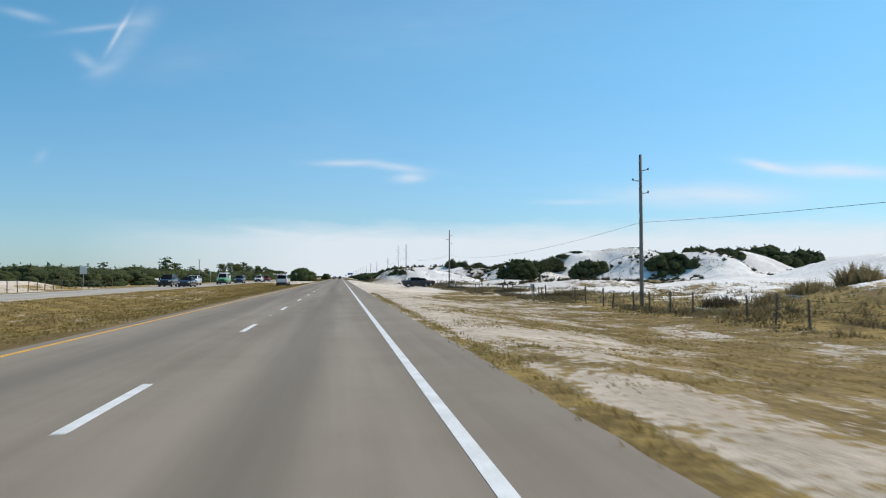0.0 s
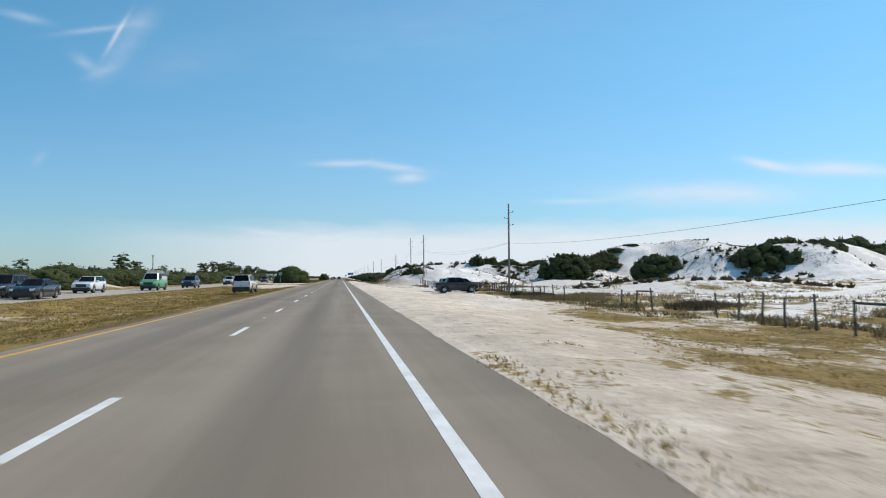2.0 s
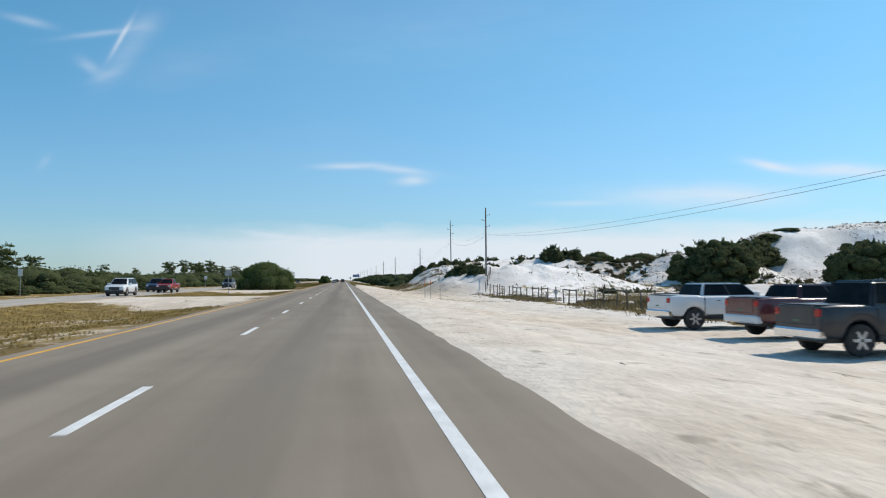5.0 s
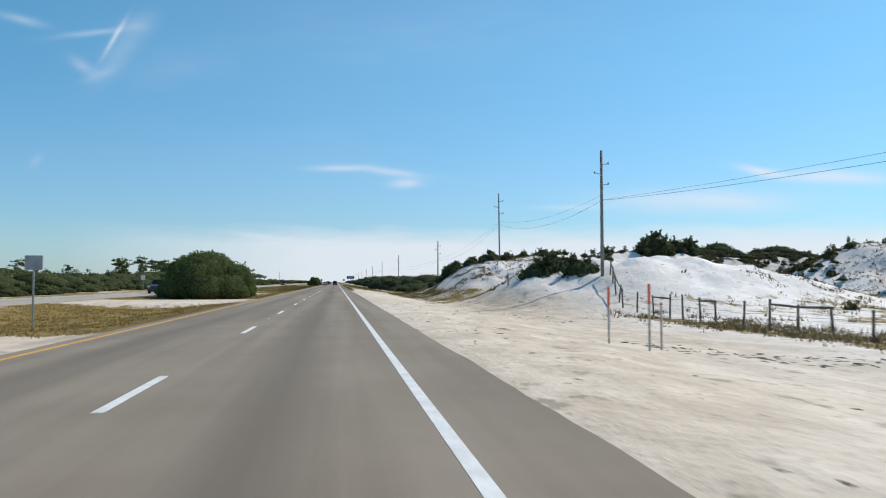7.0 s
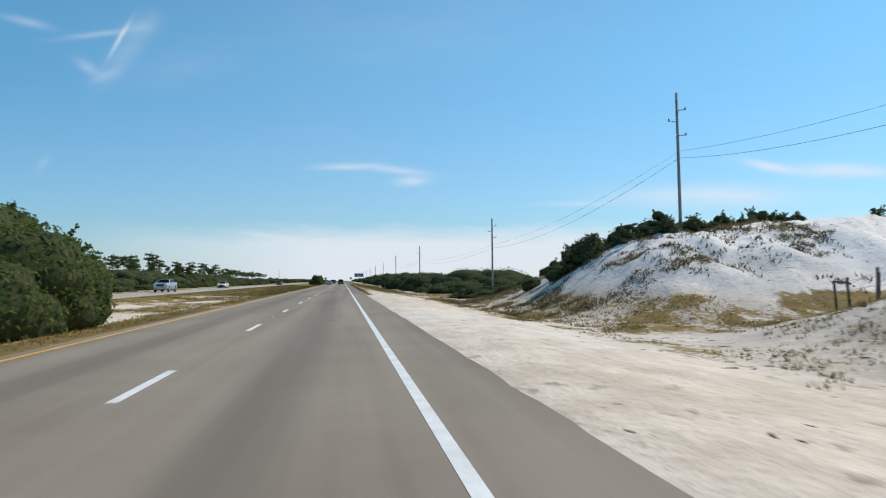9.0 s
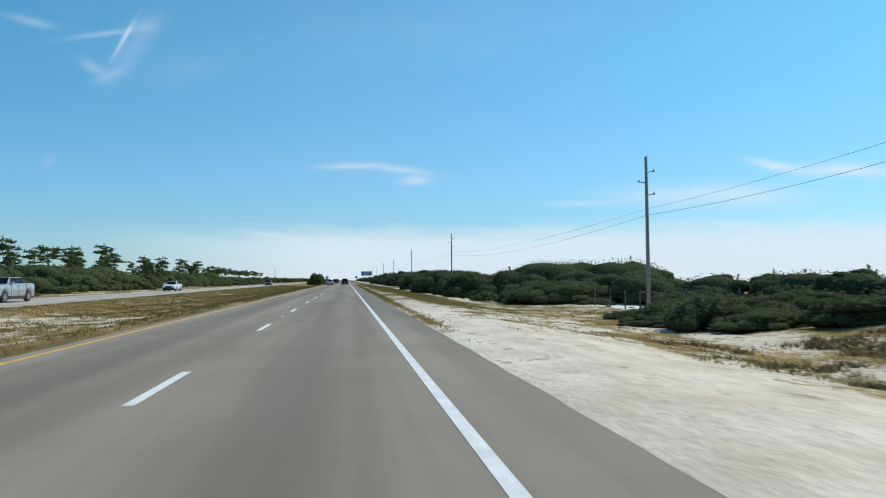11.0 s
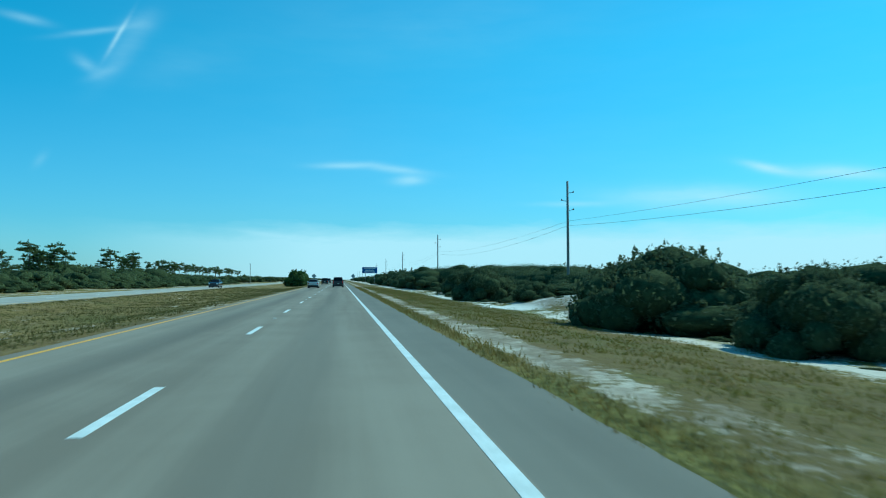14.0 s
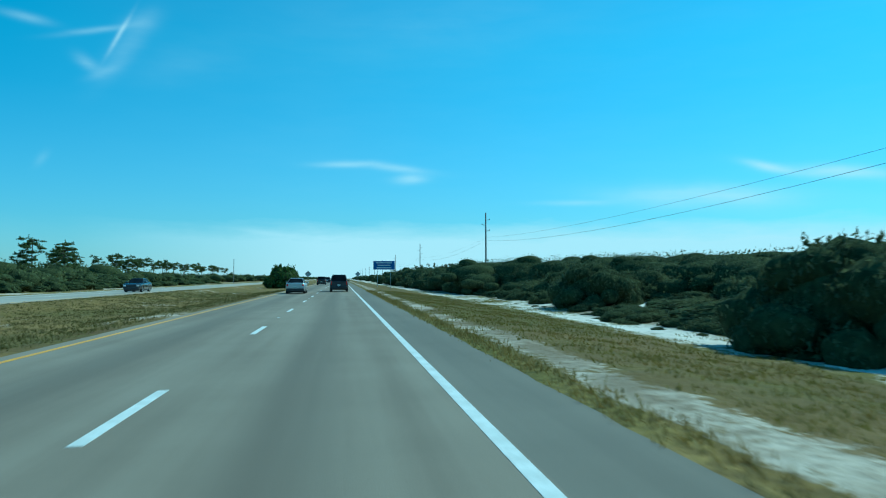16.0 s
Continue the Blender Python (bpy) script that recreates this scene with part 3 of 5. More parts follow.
def heap(rs, rx, ry, h, n, skirt=False):
    """Lumps that make up a low spreading crown."""
    out = [(0, 0, h * 0.42, rx * 0.72, ry * 0.72, h * 0.50)]
    for i in range(n):
        a, q = rs.rand() * math.tau, math.sqrt(rs.rand()) * 0.82
        k = rs.uniform(0.22, 0.42)
        top = h * (1 - 0.62 * q * q) * rs.uniform(0.62, 1.0)
        out.append((rx * q * math.cos(a), ry * q * math.sin(a), max(top - h * k * 0.7, h * 0.12), rx * k, ry * k, h * k * 0.72))
    for i in range(n // 2):
        a, k = (i + rs.rand()) * math.tau / (n // 2), rs.uniform(0.20, 0.30)
        out.append((rx * 0.78 * math.cos(a), ry * 0.78 * math.sin(a), h * rs.uniform(0.10, 0.26), rx * k, ry * k, h * k * 0.8))
    for i in range(n // 2 if skirt else 0):
        a, k = (i + rs.rand()) * math.tau / (n // 2), rs.uniform(0.20, 0.28)
        out.append((rx * 0.66 * math.cos(a), ry * 0.66 * math.sin(a), -h * rs.uniform(0.02, 0.22), rx * k, ry * k, h * k * 0.9))
    return out


def shrub(name, rx, ry, h, count, leaf, seed, material, lumps=16, rounds=1):
    rs = np.random.RandomState(seed)
    root = new(name)
    bm = bmesh.new()
    for i in range(5):
        a = i * math.tau / 5 + rs.rand()
        q = rs.uniform(0.25, 0.6)
        tube(bm, [(0.1 * math.cos(a), 0.1 * math.sin(a), -0.25), (rx * q * 0.5 * math.cos(a), ry * q * 0.5 * math.sin(a), h * 0.3), (rx * q * math.cos(a), ry * q * math.sin(a), h * 0.66)], [0.035 * h, 0.025 * h, 0.01 * h], 6)
    part("stem", bm, BARK, root)
    crown = new("crown", foliage_mesh("crown", heap(rs, rx, ry, h, lumps, True), count, leaf, seed, material, 0.86, floor=-0.42 * h, rounds=rounds, full=0.9, sprigs=count // 110))
    crown.parent = root
    return root


SCRUB_LABEL = "dark green wind-clipped evergreen scrub bush"
SHAPES = [(2.6, 2.4, 2.6), (3.0, 2.6, 2.4), (2.3, 2.6, 2.8), (3.3, 2.8, 2.6), (2.5, 2.9, 2.3)]
SCRUBS, FAR_SCRUBS, SMALL_SCRUBS, COAST_SCRUBS = [], [], [], []
for i, (rx, ry, h) in enumerate(SHAPES):
    ob = shrub("scrub_bush", rx, ry, h, 9500, 0.064, 11 + i, LEAF_SCRUB, 30)
    tagged(ob, SCRUB_LABEL, "bush", "scrub along the road")
    SCRUBS.append([ob, False])
for i, (rx, ry, h) in enumerate(SHAPES):
    ob = shrub("scrub_bush", rx, ry, h, 4200, 0.09, 31 + i, LEAF_SCRUB, 20)
    tagged(ob, SCRUB_LABEL, "bush", "bushes on the dunes")
    FAR_SCRUBS.append([ob, False])
for i, (rx, ry, h) in enumerate(SHAPES):
    ob = shrub("scrub_bush", rx, ry, h, 1700, 0.14, 41 + i, LEAF_SCRUB, 10)
    tagged(ob, SCRUB_LABEL, "bush", "bushes on the dunes")
    SMALL_SCRUBS.append([ob, False])
for i, (rx, ry, h) in enumerate(SHAPES):
    ob = shrub("scrub_bush", rx, ry, h, 1200, 0.17, 51 + i, LEAF_COAST, 16)
    tagged(ob, "green coastal scrub beyond the oncoming carriageway", "bush", "scrub across the highway")
    COAST_SCRUBS.append([ob, False])


def place(proto, x, y, s, rz, sink=0.15, sx=1.0, sz=1.0, label="", group=""):
    """Set the first of a kind, or a copy of it, on the ground."""
    m = pose(x, y, z_at(x, y) - sink * s, 0, 0, rz) @ Matrix.Diagonal((s * sx, s, s * sz, 1))
    ob, used = proto
    if not used:
        ob.matrix_basis = m
        proto[1] = True
    else:
        ob = copy_thing(ob, m)
    return tagged(ob, label, "", group)


rng = np.random.RandomState(5)


def scrub(x, y, s, sx=1.0, sz=1.0, label="", group="", far=False, pool=None):
    pool = pool or (SMALL_SCRUBS if s < 0.43 and far else FAR_SCRUBS if far else SCRUBS)
    return place(pool[rng.randint(len(pool))], x, y, s, rng.uniform(-40, 40) if sx > 1.05 else rng.uniform(0, 360), 0.15, sx, sz, label, group)


def thicket(spots, label, seed, per=420, leaf=0.22, material=None, rounds=0):
    """Scrub that cannot be told apart bush by bush: spots are x, y, size."""
    rs = np.random.RandomState(seed)
    lumps = []
    for x, y, s in spots:
        z = z_at(x, y)
        for lx, ly, lz, rx, ry, rz in heap(rs, 3.2 * s, 3.0 * s, 2.7 * s, 7):
            lumps.append((x + lx, y + ly, z + lz, rx, ry, rz))
    rs.shuffle(lumps)
    me = foliage_mesh("thicket", lumps, per * len(spots), leaf, seed, material or LEAF_SCRUB, 0.86, floor=-5.0, rounds=rounds, full=0.95, sprigs=3 * len(spots))
    return tagged(new("scrub_thicket", me), label, "scrub", kind="stuff")


ON_DUNE = "dark green bush growing on the white dune"


def dome(x, y, rx, ry, h, seed, top, count=5200, leaf=0.24, turn=0.0, puffs=64, label=ON_DUNE, group="bushes on the dunes", material=None):
    """A broad wind-clipped bush that drapes over the sand: a body of many puffs of leaves."""
    rs = np.random.RandomState(seed)
    lumps = [(0, 0, 0.10 * h, rx * 0.80, ry * 0.80, h * 0.74), (-0.2 * rx, 0.1 * ry, 0.05 * h, rx * 0.62, ry * 0.6, h * 0.80), (0.34 * rx, 0, 0.0, rx * 0.55, ry * 0.6, h * 0.72)]
    wide = 0.5 * (rx + ry)
    for i in range(puffs):
        a, up = rs.rand() * math.tau, 1.3 * rs.rand() ** 0.8 - 0.3
        ring = math.sqrt(max(0.0, 1 - up * up))
        r = wide * rs.uniform(0.10, 0.20)
        k = rs.uniform(0.82, 0.94) * (1 + 0.10 * math.sin(3 * a + seed) + 0.07 * math.sin(5 * a + 2 * seed))
        lumps.append((rx * ring * k * math.cos(a), ry * ring * k * math.sin(a), h * (0.92 * up * k + 0.02), r, r, min(r, 0.34 * h) * rs.uniform(0.6, 0.9)))
    root = thing("scrub_bush", pose(x, y, top - h, 0, 0, turn), label, "bush", group)
    bm = bmesh.new()
    for i in range(6):
        a, q = i * math.tau / 6 + rs.rand(), rs.uniform(0.3, 0.7)
        tube(bm, [(0.2 * math.cos(a), 0.2 * math.sin(a), -0.3), (rx * q * 0.5 * math.cos(a), ry * q * 0.5 * math.sin(a), h * 0.3), (rx * q * math.cos(a), ry * q * math.sin(a), h * 0.62)], [0.10, 0.07, 0.03], 6)
    part("stem", bm, BARK, root)
    crown = new("crown", foliage_mesh("crown", lumps, count, leaf, seed, material or LEAF_SCRUB, 0.93, floor=-2.5, rounds=1, full=0.95, sprigs=count // 70))
    crown.parent = root
    return root


# broad bushes on the faces and crests of the far dunes: place, half sizes, height
DOMES = [(57, 225.5, 7.0, 5.0, 5.8, 201, 7.4), (64, 230.5, 3.6, 3.4, 3.4, 202, 6.6), (68.5, 235.5, 3.2, 3.0, 2.8, 209, 7.0), (73, 240, 3.6, 3.0, 2.6, 210, 7.6), (80, 219.5, 8.2, 5.0, 5.2, 203, 6.8),
         (102.5, 209, 10.5, 6.5, 8.6, 204, 9.4), (131, 229.5, 9.5, 6.5, 6.5, 205, 11.6), (124, 234, 6.0, 5, 4.0, 206, 12.0), (169, 264, 15, 10, 8.0, 207, 13.6), (190, 268, 8.5, 8, 5.0, 208, 12.2)]
for x, y, rx, ry, h, seed, top in DOMES:
    dome(x, y, rx, ry, h, seed, top, count=9000, leaf=0.19 if y < 240 else 0.27, puffs=120)
# low scrub along the crests
for x, y, s, sx, sz in ((73, 240, 0.9, 1.5, 0.7), (78, 244, 0.8, 1.6, 0.6), (84, 247, 0.6, 1.6, 0.5), (116, 248, 0.7, 1.6, 0.5), (100, 258, 0.7, 2.2, 0.6), (112, 258, 0.7, 2.2, 0.6), (128, 252, 0.7, 2.2, 0.5), (232, 232, 1.5, 2.0, 0.7), (240, 214, 1.6, 2.0, 0.7)):
    scrub(x, y, s * 1.12, sx, sz, ON_DUNE, "bushes on the dunes", True)
# the long strip of scrub on the middle dune, tallest at its near end
dome(39.0, 253.5, 2.6, 2.2, 2.8, 211, 7.7, 3600, 0.15, puffs=44)
dome(43.2, 254.6, 2.8, 2.0, 2.6, 212, 7.3, 2600, 0.15, puffs=40)
for k in range(10):
    scrub(45 + 2.4 * k, 256 + 0.5 * k + rng.uniform(-1, 1), rng.uniform(0.6, 0.95), 1.4, rng.uniform(0.7, 1.0), ON_DUNE, "bushes on the dunes", True)
low = [(rng.uniform(30, 132), rng.uniform(192, 262)) for k in range(1500)]
low = [(x, y, rng.uniform(0.10, 0.30)) for x, y in low if float(fbm(np.array([x / 11]), np.array([y / 9]), 3)[0]) > 0.10]
thicket(low[::2], "scattered low brown growth on the white dunes", 71, 70, 0.15, LEAF_BROWN)
thicket(low[1::2], "scattered low olive growth on the white dunes", 72, 70, 0.15, LEAF_SCRUB)
slope_spots = [(rng.uniform(42, 76), rng.uniform(240, 257), rng.uniform(0.10, 0.26)) for k in range(190)]
thicket(slope_spots, "mottled brown and olive growth on the slope below the scrub", 73, 90, 0.13, LEAF_BROWN)
CREST = [(39.5, 255, 0.85, 1.1, 0.95), (44, 251, 0.4, 1.5, 0.5), (50, 252, 0.4, 1.5, 0.5), (24, 233, 0.45, 1.5, 0.6), (28, 238, 0.4, 1.6, 0.6)]
for x, y, s, sx, sz in CREST:
    scrub(x, y, s, sx, sz, ON_DUNE, "bushes on the dunes", y > 240)
# the leafy bush beside the pole on the near dune
dome(17.0, 226.8, 1.6, 1.8, 2.6, 221, 4.2, 5000, 0.075, puffs=46)
dome(15.5, 226.4, 1.6, 1.6, 2.0, 224, 3.3, 3600, 0.075, puffs=36)
dome(18.9, 226.6, 1.6, 2.0, 2.0, 222, 3.7, 4600, 0.075, puffs=46)
dome(18.4, 223.6, 1.9, 1.4, 2.2, 225, 3.6, 5000, 0.07, puffs=46)
dome(21.2, 228.5, 2.0, 2.2, 2.0, 223, 3.9, 4200, 0.085, puffs=46)
# the thick bush over the brow of the near dune
for x, y, rx, ry, h, seed, top in ((13.9, 258.8, 1.5, 1.9, 1.9, 231, 4.2), (16.3, 258.6, 2.0, 2.2, 3.0, 232, 5.0), (18.6, 259.0, 2.3, 2.2, 3.0, 233, 5.6), (21.2, 259.6, 2.2, 2.0, 2.6, 234, 5.5), (23.6, 259.8, 2.0, 1.9, 2.2, 235, 5.4), (26.0, 260.4, 2.2, 1.9, 2.2, 236, 5.7), (28.6, 261.0, 2.2, 1.9, 2.2, 237, 5.8)):
    dome(x, y, rx, ry, h, seed, top, 5200, 0.085, puffs=50)
for x, y, s in ((12.4, 259.6, 0.30), (13.2, 262, 0.34), (12.0, 264.5, 0.30), (15.0, 261, 0.45), (16.8, 267.5, 0.7), (19.5, 269, 0.75)):
    scrub(x, y, s, 1.2, 0.9, ON_DUNE, "bushes on the dunes")
for x, y, s in ((18.6, 126.2, 0.30), (19.6, 127.5, 0.42), (20.8, 126.5, 0.46), (22.2, 128, 0.36), (18.6, 116, 0.28), (20, 134.5, 0.32), (21.6, 136, 0.3)):
    scrub(x, y, s, 1.2, 0.9, "low dark green bush beside the fence", "bushes on the dunes", True)
# low bushes in the hollow beyond the dune
dome(20.6, 285.5, 2.6, 2.2, 2.4, 241, 3.2, 5200, 0.085, puffs=50)
dome(25.8, 283.5, 2.8, 2.2, 2.6, 242, 3.6, 5200, 0.085, puffs=50)
for x, y, s in ((17.5, 284, 0.75), (20.5, 283, 0.8), (19.0, 287, 0.8), (22.5, 278, 0.75), (25.5, 277, 0.9), (24, 281, 0.9), (28, 280, 1.0), (16.0, 288, 0.55), (14.4, 291, 0.5)):
    scrub(x, y, s, 1.1, 1.0, SCRUB_LABEL, "scrub along the road", True)


def front(y):
    """How near to the road the scrub comes."""
    f = np.interp(y, [280, 288, 291, 302, 305, 317, 322, 334, 362, 374, 377, 381, 389, 394, 398, 408, 430, 470, 540, 900], [25, 23, 12.5, 12, 22, 22, 12.5, 12.0, 11.8, 11.8, 17, 21, 21, 13.0, 11.6, 11.4, 13.0, 15.5, 16.0, 16.0])
    return float(f)


def scrub_top(y):
    """The height that the roadside scrub reaches."""
    return float(np.interp(y, [282, 302, 318, 328, 345, 360, 374, 382, 392, 398, 410, 425, 440, 480, 640], [1.3, 1.5, 2.3, 3.1, 3.6, 2.5, 2.1, 2.1, 2.2, 2.2, 2.5, 2.9, 3.6, 4.1, 4.5]))


deep = []
y = 282.0
while y < 640:
    near = front(y)
    for row in range(5):
        lump = 1.0 + 0.9 * float(fbm(np.array([y / 9.0]), np.array([row * 0.7 + 4.0]), 2)[0])
        x = near + row * 4.4 + rng.uniform(0.0, 1.8)
        tall = max(1.0, ((1.0 if row == 0 and 390 < y < 403 else scrub_top(y)) - z_at(x, y) + (0.45 if row else 0.1)) * min(max(lump, 0.72), 1.1) * rng.uniform(0.92, 1.06) / 1.10)
        s = min(1.2, max(0.5, tall / 3.0)) * rng.uniform(0.9, 1.1)
        if row < 2 and y < 476:
            scrub(x, y + rng.uniform(-1.2, 1.2), s, sz=tall / (2.6 * s), label=SCRUB_LABEL, group="scrub along the road", far=row > 0 or y < 316)
        elif y > 476 or row < 4:
            deep.append((x, y, tall / 2.7))
    y += (2.7 if y < 476 else 4.4) * rng.uniform(0.85, 1.2)
while y < 1500:
    deep.append((18 + rng.uniform(0, 8), y, rng.uniform(1.4, 1.8)))
    y += rng.uniform(5, 9)
near_deep = [d for d in deep if d[1] < 500]
thicket(near_deep, "dense dark green scrub thicket beside the highway", 61, 1400, 0.085, rounds=1)
thicket([d for d in deep if d[1] >= 500], "dense dark green scrub thicket beside the highway", 63, 240, 0.26)
for k in range(46):
    y = 306 + 3.6 * k + rng.uniform(-1, 1)
    scrub(front(y) - rng.uniform(0.3, 3.2) * (0.6 if front(y) < 18 else 1.4), y, rng.uniform(0.16, 0.38), 1.2, 0.9, "small green shrub on the sand before the scrub", "small shrubs on the sand", True)

# the far side of the oncoming carriageway
ACROSS = "green coastal scrub beyond the oncoming carriageway"
deep = []
y = 30.0
while y < 640:
    bay = 9 * math.exp(-((y - 105) / 32) ** 2)
    tall = float(np.interp(y, [30, 110, 150, 265, 330, 420, 640], [1.15, 1.15, 1.35, 1.35, 1.1, 1.25, 1.1]))
    scrub(-42.5 - rng.uniform(0, 3.5) - bay, y, rng.uniform(0.6, 0.95), 1.3, 1.0, ACROSS, "scrub across the highway", pool=COAST_SCRUBS)
    deep.append((-47.5 - rng.uniform(0, 3.5) - bay, y + rng.uniform(-2, 2), rng.uniform(0.95, 1.25) * tall))
    for row in range(1, 4):
        deep.append((-48 - row * 6 - rng.uniform(0, 4) - bay, y + rng.uniform(-3, 3), rng.uniform(0.9, 1.55) * tall))
    y += rng.uniform(6.5, 9.5)
while y < 2400:
    deep.append((-46 - rng.uniform(0, 26), y, rng.uniform(1.2, 1.7)))
    y += rng.uniform(3, 6)
# fuller clumps under the pines
for cy, n in ((260, 3), (300, 2), (388, 4), (404, 4), (428, 9), (455, 4), (496, 6), (508, 5), (545, 5), (562, 5)):
    for k in range(n):
        deep.append((-60 + rng.uniform(-4, 4), cy + rng.uniform(-8, 8), rng.uniform(1.5, 2.3)))
thicket([d for d in deep if d[1] < 440], ACROSS, 62, 320, 0.24, LEAF_COAST, 1)
thicket([d for d in deep if d[1] >= 440], ACROSS, 65, 300, 0.24, LEAF_COAST)


thicket([(34 + 2.2 * k + rng.uniform(-0.8, 0.8), 148 + rng.uniform(-2, 2), rng.uniform(0.10, 0.22)) for k in range(20)] + [(33 + 1.1 * k, 150 + rng.uniform(-3, 3), rng.uniform(0.10, 0.20)) for k in range(40)], "low strip of brown and olive scrub before the dunes", 64, 160, 0.12, LEAF_BROWN)


def median_bush(rx, ry, h, count, leaf, seed, lumps):
    rs = np.random.RandomState(seed)
    root = new("median_bush")
    bm = bmesh.new()
    for i in range(9):
        a, q = i * math.tau / 9 + rs.rand(), rs.uniform(0.3, 0.8)
        tube(bm, [(0.3 * math.cos(a), 0.3 * math.sin(a), -0.3), (rx * q * 0.5 * math.cos(a), ry * q * 0.5 * math.sin(a), h * 0.35), (rx * q * math.cos(a), ry * q * math.sin(a), h * 0.75)], [0.12, 0.08, 0.03], 7)
    part("stem", bm, BARK, root)
    crown = new("crown", foliage_mesh("crown", heap(rs, rx, ry, h, lumps), count, leaf, seed, LEAF_GREEN, 0.88, sprigs=count // 160))
    crown.parent = root
    return root


mb = median_bush(4.6, 5.4, 5.4, 44000, 0.10, 3, 44)
mb.matrix_basis = pose(-14.0, 242.5, z_at(-14.0, 242.5) - 0.1)
tagged(mb, "large rounded leafy green bush on the grass median", "bush", "bushes on the median")
mb2 = median_bush(3.3, 4.2, 4.3, 6000, 0.24, 8, 20)
mb2.matrix_basis = pose(-11.6, 519, z_at(-11.6, 519) - 0.1)
tagged(mb2, "dark rounded bush at the end of the median", "bush", "bushes on the median")


def pine(h, seed, spread=1.0, bare=0.5):
    rs = np.random.RandomState(seed)
    root = new("pine_tree")
    lean = rs.uniform(-0.09, 0.09, 2) * h
    pt = lambda k: (lean[0] * k * k + 0.015 * h * math.sin(5 * k + seed), lean[1] * k * k, h * k)
    bm = bmesh.new()
    tube(bm, [(0, 0, -0.4), pt(0.3), pt(0.6), pt(0.85), pt(0.97)], [0.019 * h, 0.015 * h, 0.011 * h, 0.007 * h, 0.003 * h], 8)
    part("trunk", bm, BARK, root)
    lumps, limbs = [], bmesh.new()
    for i in range(15):
        k = bare + (0.97 - bare) * (i + rs.rand()) / 15
        a = i * 2.4 + rs.uniform(-0.6, 0.6)
        reach = h * 0.26 * spread * (1.05 - 0.60 * max(0.0, (k - 0.80) / 0.20)) * rs.uniform(0.35, 1.0)
        b = pt(k)
        tip = (b[0] + reach * math.cos(a), b[1] + reach * math.sin(a), b[2] + reach * rs.uniform(0.05, 0.45))
        mid = ((b[0] + tip[0]) / 2, (b[1] + tip[1]) / 2, (b[2] + tip[2]) / 2 - 0.07 * reach)
        tube(limbs, [b, mid, tip], [0.007 * h, 0.005 * h, 0.002 * h], 5)
        for q in range(rs.randint(3, 6)):
            w = h * rs.uniform(0.030, 0.060)
            f = rs.uniform(0.65, 1.12)
            lumps.append((b[0] + (tip[0] - b[0]) * f + rs.normal() * w, b[1] + (tip[1] - b[1]) * f + rs.normal() * w, b[2] + (tip[2] - b[2]) * f + rs.uniform(0.0, 0.6) * w, w * 1.35, w * 1.35, w * 0.55))
    part("limb", limbs, BARK, root)
    crown = new("crown", foliage_mesh("crown", lumps, 4200, h * 0.013, seed, LEAF_PINE, 0.62, rounds=0, sprigs=60))
    crown.parent = root
    return root


PINES = [[tagged(pine(9.0, 21, 0.85, 0.30), "tall coastal pine with a flat open crown", "tree", "pines across the highway"), False],
         [tagged(pine(8.2, 22, 1.25, 0.66), "tall coastal pine with a flat open crown", "tree", "pines across the highway"), False],
         [tagged(pine(8.6, 23, 1.1, 0.46), "tall coastal pine with a flat open crown", "tree", "pines across the highway"), False]]
PINE_A = [(-62, 257, 0, 0.98), (-64, 262, 2, 0.85), (-60, 266, 1, 0.8), (-62, 384, 2, 1.1), (-63, 390, 0, 1.0), (-61, 402, 0, 1.12), (-62, 407, 2, 1.0), (-62, 421, 1, 1.35), (-60, 428, 0, 0.9), (-63, 434, 2, 1.15), (-61, 452, 0, 1.25), (-63, 459, 2, 1.2), (-62, 490, 0, 1.05), (-63, 497, 2, 1.1)]
PINE_B = [(-60, 503, 0, 0.9), (-62, 540, 0, 1.15), (-61, 546, 2, 1.0), (-62, 558, 1, 1.15), (-63, 566, 0, 0.85), (-62, 611, 0, 0.75), (-62, 170, 1, 0.6), (-66, 205, 0, 0.65), (-60, 230, 1, 0.65), (-68, 330, 0, 0.75), (-70, 130, 0, 0.55), (-74, 160, 2, 0.6), (-64, 350, 2, 0.75), (-62, 480, 2, 1.0)]
for x, y, k, s in PINE_A + PINE_B:
    place(PINES[k], x, y, s, rng.uniform(0, 360))
for cy, n, top in ((260, 1, 0.85), (388, 1, 1.0), (405, 1, 1.0), (428, 2, 1.1), (440, 2, 1.0), (455, 2, 1.05), (496, 3, 1.1), (508, 1, 0.95), (545, 2, 1.05), (562, 2, 1.0), (590, 2, 0.9)):
    for k in range(n):
        place(PINES[(0, 2, 1, 2)[k % 4]], -62 + rng.uniform(-5, 5), cy + rng.uniform(-9, 9), top * rng.uniform(0.8, 1.05), rng.uniform(0, 360))
for k in range(18):
    place(PINES[1], -60 + rng.uniform(-2, 2), 585 + 9.5 * k, rng.uniform(0.95, 1.25), rng.uniform(0, 360))


